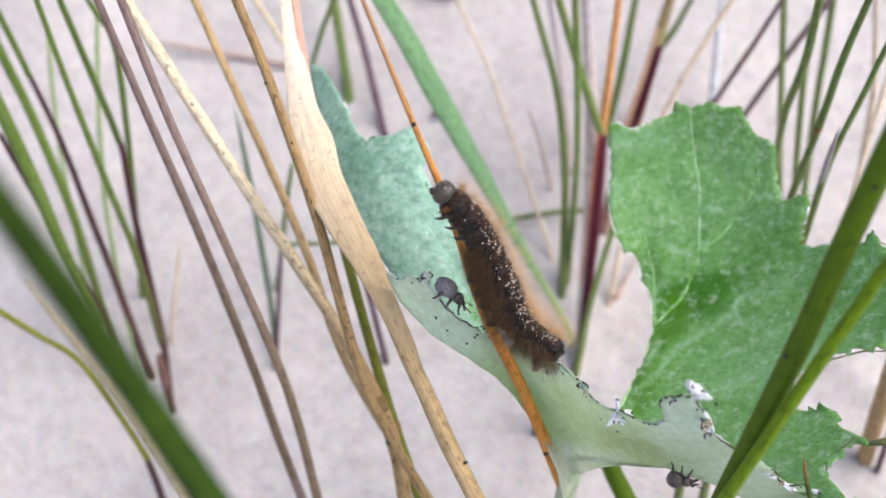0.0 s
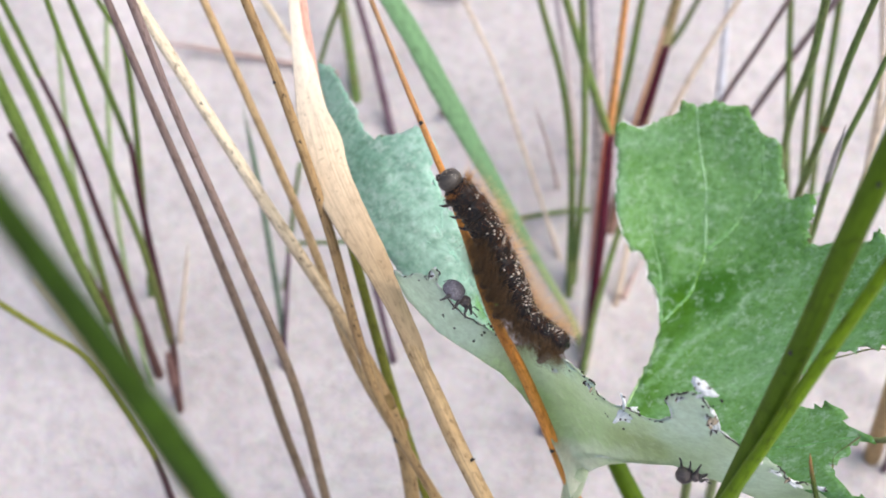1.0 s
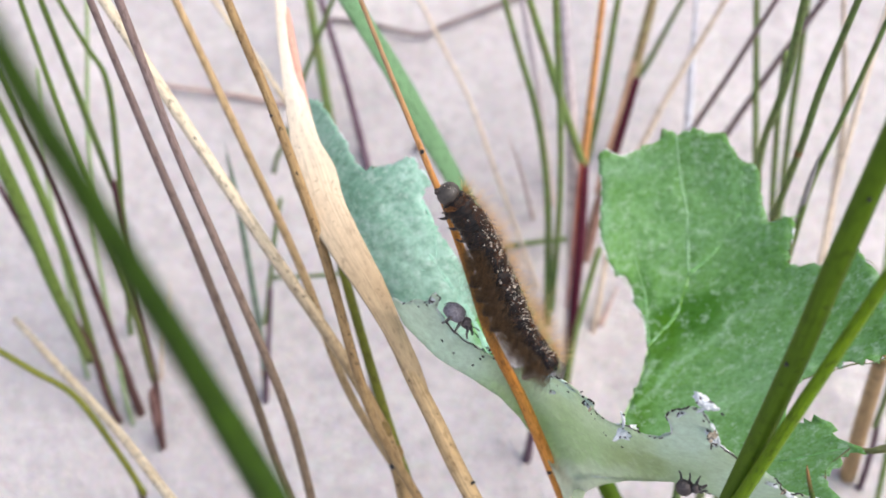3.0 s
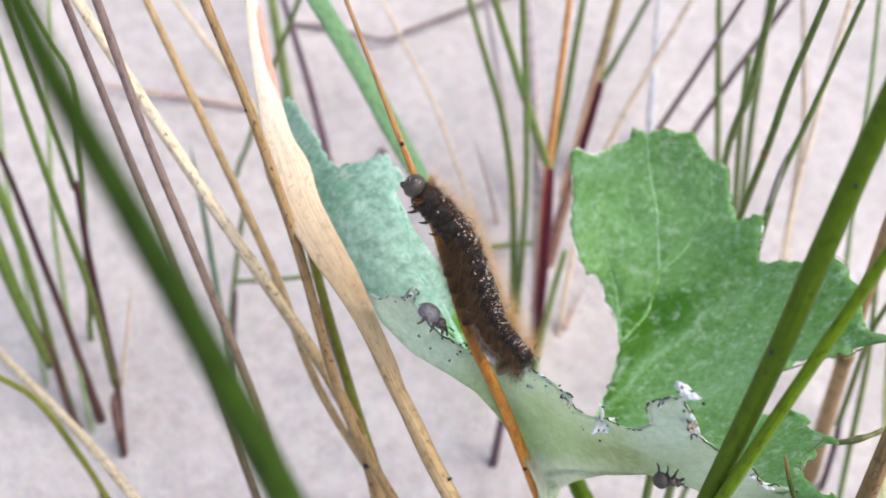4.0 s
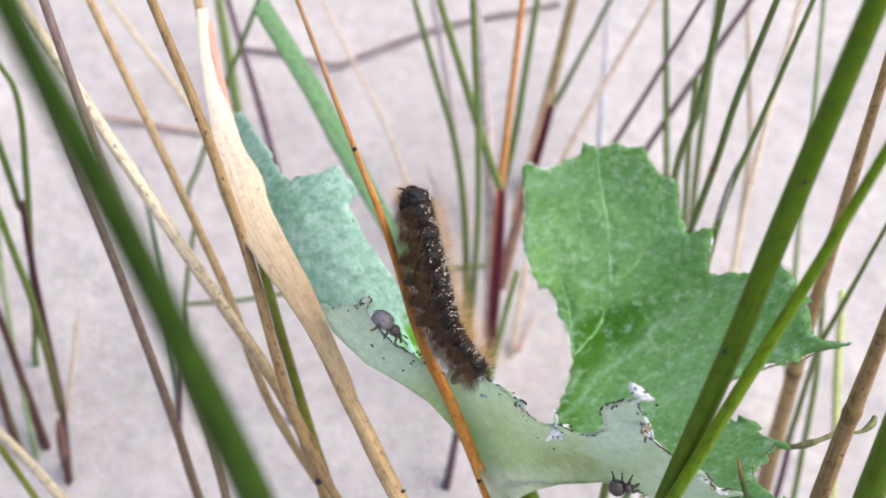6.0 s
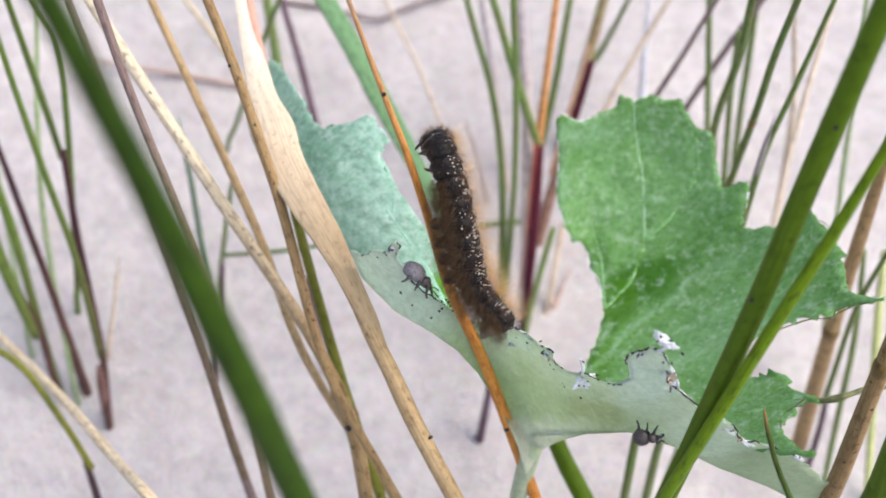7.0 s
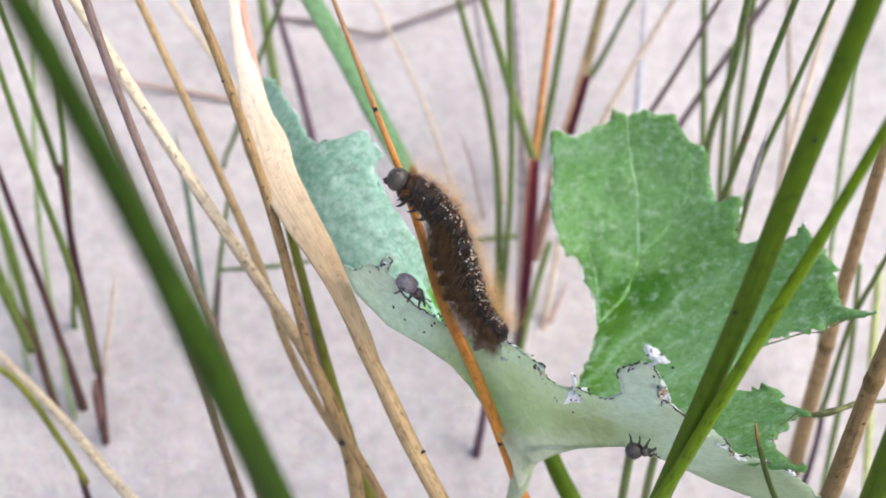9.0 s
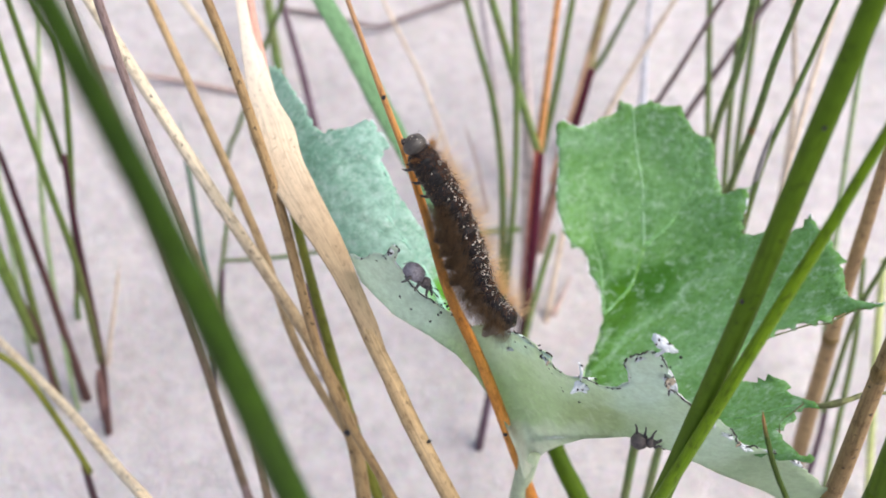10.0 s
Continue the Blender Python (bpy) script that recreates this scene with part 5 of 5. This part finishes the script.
def caterpillar():
    """Ring space: x towards the head, z the back, y its left; belly at -z. Angles run from the left side (0) over the back."""
    thing = new("caterpillar")
    thing.matrix_basis = CAT_AT
    tagged(thing, "dark hairy caterpillar with ginger fringe climbing an orange stem", "caterpillar")
    made = []
    for i in range(RINGS + 1):
        rng = random.Random(50 + i)
        if i == 0:
            bm = bmesh.new()
            for v in ball(bm, (0.2 * MM, 0.1 * MM, 0), Vector((1.5, 1.68, 1.72)) * MM, None, 0.05, 16, 22, 1):
                # the seam down the middle of the face
                v.co.x -= 0.14 * MM * math.exp(-(v.co.y / (0.22 * MM)) ** 2) * (1 if v.co.x > 0 else 0)
            ring = part("head", bm, HEAD_SKIN, thing, "smooth slate-grey round head")
            for side in (-1, 1):
                part("feeler", tube([((1.35 + k * 0.2) * MM, side * 0.5 * MM, (-0.9 - k * 0.15) * MM, (0.2 - 0.05 * k) * MM) for k in range(3)], 6), LEG_SKIN, ring)
            bm = bmesh.new()
            for y, z in ((-0.35, -1.05), (0.35, -1.05), (0, -0.75)):
                ball(bm, Vector((1.35, y, z)) * MM, Vector((0.45, 0.32, 0.35)) * MM, None, 0.1, 7, 8, y)
            part("jaw", bm, LEG_SKIN, ring)
            grow, deep = 0.8, 1.0
        else:
            grow = min(1.0, 0.93 + 0.03 * i) * (1.0 - 0.055 * max(0, i - 8))
            deep = 1.28 if i < 5 else 1.5 if i < 6 else 1.72 if i < 11 else 1.6 if i < 12 else 1.3
            ring = part("body_ring", ring_skin(i, grow, deep), CATERPILLAR_SKIN, thing)
            # flank: paler, puckered skin low on both sides
            for side in (-1, 1):
                bm = bmesh.new()
                for x, size in ((-0.75, 0.95), (0.7, 1.0)):
                    ball(bm, Vector((x, side * 1.08 * grow, -0.8 * grow * deep)) * MM, Vector((0.95 * size, 0.95 * grow, 1.05 * grow * deep)) * MM, None, 0.12, 12, 16, i + side + x)
                part("flank", bm, CATERPILLAR_DARK if i < 5 else CATERPILLAR_BELLY, ring)
        r = 2.1 * grow * MM

        def rim_root(g, r=r):
            # along the ridge of the back and just beyond it
            a = g.gauss(1.85, 0.3)
            root = Vector((g.uniform(-1.8, 1.8) * MM, math.cos(a) * r, math.sin(a) * r))
            return root, Vector((0, root.y * 0.8, root.z))

        def side_root(g, r=r, deep=deep):
            # low on both sides, combed down and back
            a = g.gauss(-0.45, 0.3) if g.random() < 0.75 else g.gauss(math.pi + 0.5, 0.35)
            up = math.sin(a) * (1.0 if math.sin(a) > 0 else deep)
            root = Vector((g.uniform(-1.8, 1.8) * MM, math.cos(a) * r * 1.08, up * r * 1.06))
            return root, Vector((-0.0016, root.y * 0.32, -0.0017))

        def crest_root(g, r=r):
            a = g.gauss(1.0, 0.5)
            root = Vector((g.uniform(-1.9, 1.9) * MM, math.cos(a) * r, math.sin(a) * r))
            return root, Vector((-0.0014, root.y * 0.6, root.z * 0.5))

        def fringe_root(g, r=r, deep=deep):
            a = g.gauss(-1.1, 0.25)
            root = Vector((g.uniform(-1.8, 1.8) * MM, math.cos(a) * r * 1.05, math.sin(a) * r * deep * 1.05))
            return root, Vector((-0.0010, 0.0003, -0.002))

        def collar_root(g, r=r):
            a = g.uniform(-0.7, 2.6)
            root = Vector((g.uniform(0.6, 1.6) * MM, math.cos(a) * r * 0.98, math.sin(a) * r * 0.98))
            return root, Vector((0.0008, root.y * 0.7, root.z * 0.7))

        late = i > 8
        if i:
            part("back_hair", hairs(i, 135 if late else 105, rim_root, (4.2 if late else 3.6) * MM, 0.0095 * MM, (-0.12 if i > 1 else 0.4, 0, 0), 0.36), HAIR_GINGER, ring, "ginger hair", smooth=False)
            part("soft_hair", hairs(400 + i, 150 if late else 95, rim_root, (3.0 if late else 2.2) * MM, 0.007 * MM, (0, 0, 0), 0.5), HAIR_GINGER, ring, "fine ginger hair", smooth=False)
        if i == 1:
            part("collar", hairs(77, 260, collar_root, 1.5 * MM, 0.011 * MM, (0.2, 0, 0), 0.25), HAIR_COLLAR, ring, "short rusty hair collar", smooth=False)
        if i > 3:
            part("side_hair", hairs(90 + i, 400, side_root, 3.4 * MM, 0.012 * MM, (-0.15, 0, 0), 0.17), HAIR_GREY, ring, "grey-brown hair", smooth=False)
            part("belly_fringe", hairs(300 + i, 330, fringe_root, 2.9 * MM, 0.009 * MM, (-0.1, 0, 0), 0.25), HAIR_TAN, ring, "long tan belly hair", smooth=False)
        elif i:
            part("side_hair", hairs(90 + i, 70, side_root, 1.5 * MM, 0.010 * MM, (-0.15, 0, 0), 0.25), HAIR_GREY, ring, "sparse grey-brown hair", smooth=False)
        part("crest_hair", hairs(170 + i, 26 if i == 0 else 130, crest_root, (0.5 if i == 0 else 1.7 if i < 5 else 1.1) * MM, 0.014 * MM, (-0.3, 0, 0), 0.4), HAIR_RUST, ring, "short rust-brown hair", smooth=False)
        # sand stuck on the back, in small clusters
        bm = bmesh.new()
        near = [(rng.gauss(0, 0.9), rng.gauss(0.98, 0.28)) for _ in range(9)]
        for k in range(13 if i == 0 else 12 if i < 3 else 46):
            x, a = rng.choice(near) if rng.random() < 0.6 else (rng.uniform(-1.8, 1.8), rng.gauss(0.95, 0.42))
            x, a = x + rng.gauss(0, 0.22), a + rng.gauss(0, 0.12)
            ra = r * rng.uniform(1.0, 1.12)
            at = Vector((x * MM, math.cos(a) * ra, math.sin(a) * ra))
            if i == 0:
                way = Vector((rng.uniform(-0.3, 0.9), rng.uniform(0.1, 0.9), rng.uniform(0.1, 1.0))).normalized()
                at = Vector((0.2 + 1.52 * way.x, 0.1 + 1.7 * way.y, 1.74 * way.z)) * MM
            g = (0.035 + 0.12 * rng.random() ** 2.4) * MM
            ball(bm, at, (g, g * rng.uniform(0.6, 1.2), g), None, 0.6, 4, 5, k)
        part("grit", bm, GRIT, ring, "pale sand grains stuck in the hair", smooth=False)
        if 1 <= i <= 3:
            for side in (-1, 1):
                low = 1.0 if side > 0 else 0.82
                run = [(0.2 * MM, side * 0.8 * MM, -1.3 * MM, 0.46 * MM), (0.3 * MM, side * 0.9 * MM, -2.3 * low * MM, 0.3 * MM), (0.5 * MM, side * 0.7 * MM, -3.0 * low * MM, 0.2 * MM), (0.9 * MM, side * 0.4 * MM, -3.5 * low * MM, 0.04 * MM)]
                part("leg", tube(catmull(run, 4), 8), LEG_SKIN, ring, "short hooked dark leg")
        if i in (6, 7, 8, 9, 12):
            for side in (-1, 1):
                run = [(0, side * 0.9 * MM, -2.0 * MM, 0.85 * MM), (0, side * 0.75 * MM, -3.7 * MM, 0.62 * MM), (0.1 * MM, side * 0.5 * MM, -4.5 * MM, 0.5 * MM)]
                part("false_leg", tube(catmull(run, 4), 9, wobble=0.25), TAIL_FOOT if i == 12 else CATERPILLAR_BELLY, ring)
        made.append(ring)
    return thing, made


CATERPILLAR, BODY_RINGS = caterpillar()


def ring_poses(row):
    """The pose of the head and of each ring for one row of the back line."""
    pts = [(row[1 + 2 * i], row[2 + 2 * i], h) for i, h in enumerate(row[13:] or HEIGHT)]
    line = [Vector(p) for p in catmull(pts, 12)]
    run = [0.0]
    for a, b in zip(line, line[1:]):
        run.append(run[-1] + (b - a).length)

    def at(s):
        s = max(0.0, min(run[-1] - 1e-6, s))
        k = next(i for i in range(len(run) - 1) if run[i + 1] > s)
        return line[k].lerp(line[k + 1], (s - run[k]) / (run[k + 1] - run[k]))

    out = []
    for i in range(RINGS + 1):
        s = 0.0 if i == 0 else 1.5 + (run[-1] - 2.2) * (i - 0.6) / (RINGS - 0.4)
        x = (at(s - 0.9) - at(s + 0.9)).normalized()
        z = Vector((x.y, -x.x, 0)).normalized() * 0.93 + Vector((0, 0, 0.36))
        z = (z - x * z.dot(x)).normalized()
        y = z.cross(x)
        m = Matrix((x, y, z)).transposed().to_4x4()
        m.translation = at(s) * MM
        out.append(m)
    return out


# ---- weevils ----
def weevil(shell):
    """Weevil space: x towards the snout, z the back, feet near z = 0."""
    thing = new("weevil")
    bm = bmesh.new()
    for v in ball(bm, Vector((-0.9, 0, 1.35)) * MM, Vector((1.75, 1.55, 1.5)) * MM, None, 0.06, 12, 16, 2):
        if v.co.z < 0.8 * MM:
            v.co.z = 0.8 * MM + (v.co.z - 0.8 * MM) * 0.4
    body = part("wing_case", bm, shell, thing, "domed wing cases")
    part("seam", tube([((-2.9 + k * 0.4) * MM, 0, (1.35 + 1.46 * math.sqrt(max(0.0, 1 - ((-2.9 + k * 0.4 + 0.9) / 2.02) ** 2))) * MM, 0.05 * MM) for k in range(11)], 5), WEEVIL_DARK, body)
    bm = bmesh.new()
    ball(bm, Vector((1.35, 0, 1.2)) * MM, Vector((0.85, 0.92, 0.85)) * MM, None, 0.08, 10, 12, 5)
    part("thorax", bm, WEEVIL_BROWN, thing, "dark pitted thorax")
    bm = bmesh.new()
    ball(bm, Vector((2.15, 0, 1.0)) * MM, Vector((0.52, 0.5, 0.48)) * MM, None, 0.05, 8, 10, 6)
    head = part("head", bm, WEEVIL_DARK, thing)
    part("snout", tube(catmull([(2.4 * MM, 0, 0.9 * MM, 0.26 * MM), (2.95 * MM, 0, 0.6 * MM, 0.2 * MM), (3.3 * MM, 0, 0.2 * MM, 0.18 * MM)], 4), 7), WEEVIL_DARK, head)
    for s in (-1, 1):
        part("feeler", tube(catmull([(2.8 * MM, s * 0.2 * MM, 0.7 * MM, 0.07 * MM), (3.0 * MM, s * 0.9 * MM, 1.0 * MM, 0.06 * MM), (4.0 * MM, s * 1.3 * MM, 0.9 * MM, 0.13 * MM)], 4), 5), WEEVIL_DARK, head)
        for x, out, fore in ((1.4, 1.75, 1.0), (0.5, 1.9, -0.1), (-0.7, 2.0, -1.0)):
            run = [(x * MM, s * 0.5 * MM, 0.8 * MM, 0.24 * MM), ((x + fore * 0.5) * MM, s * out * 0.72 * MM, 1.0 * MM, 0.3 * MM),
                   ((x + fore * 0.8) * MM, s * out * 0.95 * MM, 0.35 * MM, 0.18 * MM), ((x + fore * 1.2) * MM, s * out * 1.2 * MM, 0.02 * MM, 0.14 * MM)]
            part("leg", tube(catmull(run, 4), 6), WEEVIL_DARK, thing)
    return tagged(thing, "small grey weevil walking along the chewed edge of the leaf", "weevil", "weevils on the leaf")


WEEVIL = weevil(WEEVIL_SKIN)
WEEVIL.scale = (1.03, 1.02, 1.08)
WEEVIL_LOW = tagged(weevil(WEEVIL_BROWN), "small dark brown weevil clinging to the underside of the folded leaf")
WEEVIL_LOW.scale = (0.74, 0.9, 0.9)


def weevil_pose(u, v, w, forward, back):
    """Pose in the world from a place in the leaf's space, the snout's way and the back's way."""
    x, z = Vector(forward).normalized(), Vector(back).normalized()
    z = (z - x * z.dot(x)).normalized()
    m = Matrix((x, z.cross(x), z)).transposed().to_4x4()
    m.translation = Vector((u, v, w)) * MM
    return LEAF_AT @ m


def motions():
    # three stems close by sway a little about their feet, with what sticks to them
    for things, rows in (
        ([STEM_CLOSE], ((0, 0.135), (1, -0.13), (2, -0.17), (3.5, 0.08), (4.2, -0.11), (5, -0.01), (6.5, 0.08), (7.2, 0.0), (8, 0.18), (9, 0.01), (10, -0.065))),
        ([STEM_THICK, *SPECKS], ((0, 0.1), (2, 0.0), (3.5, -0.08), (4.3, 0.13), (5, 0.1), (7, 0.15), (8, -0.1), (9.3, -0.12), (10, -0.19))),
        ([STEM_BRIGHT], ((0, -0.12), (2, -0.2), (3.5, 0.14), (4.3, 0.4), (5, 0.13), (7, 0.1), (8, -0.18), (9.3, -0.09), (10, -0.15))),
    ):
        foot = things[0].location.copy()
        for ob in things:
            rest = ob.matrix_basis.copy()
            walk(ob, [(t, Matrix.Translation(foot) @ Matrix.Rotation(radians(a), 4, (0.078, 0.463, -0.883)) @ Matrix.Translation(-foot) @ rest) for t, a in rows])
    rows = BACK_A + BACK_B + BACK_C
    poses = [(row[0], ring_poses(row)) for row in rows]
    for i, ring in enumerate(BODY_RINGS):
        walk(ring, [(t, p[i]) for t, p in poses])
    walk(WEEVIL, [(t, weevil_pose(u - 0.6, v - 0.8, 11.5, (0.8 + 0.1 * a, -0.55 - 0.15 * a, -0.15), (0.45 + 0.15 * a, 0.8, 0.36))) for t, u, v, a in (
        (0, -27.38, 7.66, 0),
        (0.5, -27.46, 7.59, 0.6),
        (1, -27.36, 6.9, 1),
        (1.5, -27.45, 7.32, 0.5),
        (2, -27.32, 7.41, 0.4),
        (3.5, -27.23, 7.11, 0.2),
        (4, -27.75, 6.37, 0.1),
        (4.5, -27.58, 6.63, 0),
        (5, -27.93, 6.5, 0),
        (6.5, -27.52, 6.5, 0.1),
        (7, -27.26, 5.75, 0.1),
        (7.5, -26.77, 6.25, 0),
        (8, -26.97, 6.32, 0),
        (8.5, -27, 6.19, 0),
        (9, -27.18, 6.14, 0),
        (9.5, -27.27, 5.98, 0.1),
        (10, -27.11, 6.18, 0),
    )])
    walk(WEEVIL_LOW, [(t, weevil_pose(u, v, 18.3, (0.72, -0.15 + 0.12 * a, 0.62), (-0.45, -0.72, 0.52))) for t, u, v, a in (
        (0, 5.82, -17.5, 0),
        (1, 6.15, -17.28, 0.3),
        (3.5, 6.23, -16.87, 0.5),
        (4.5, 5.95, -17.17, -0.3),
        (5, 6.01, -17.05, 0.2),
        (6.5, 6.21, -17.2, 0.6),
        (7.5, 5.95, -17.16, 0),
        (9, 6.14, -17.07, 0.3),
        (10, 6, -17.19, -0.2),
    )])


motions()
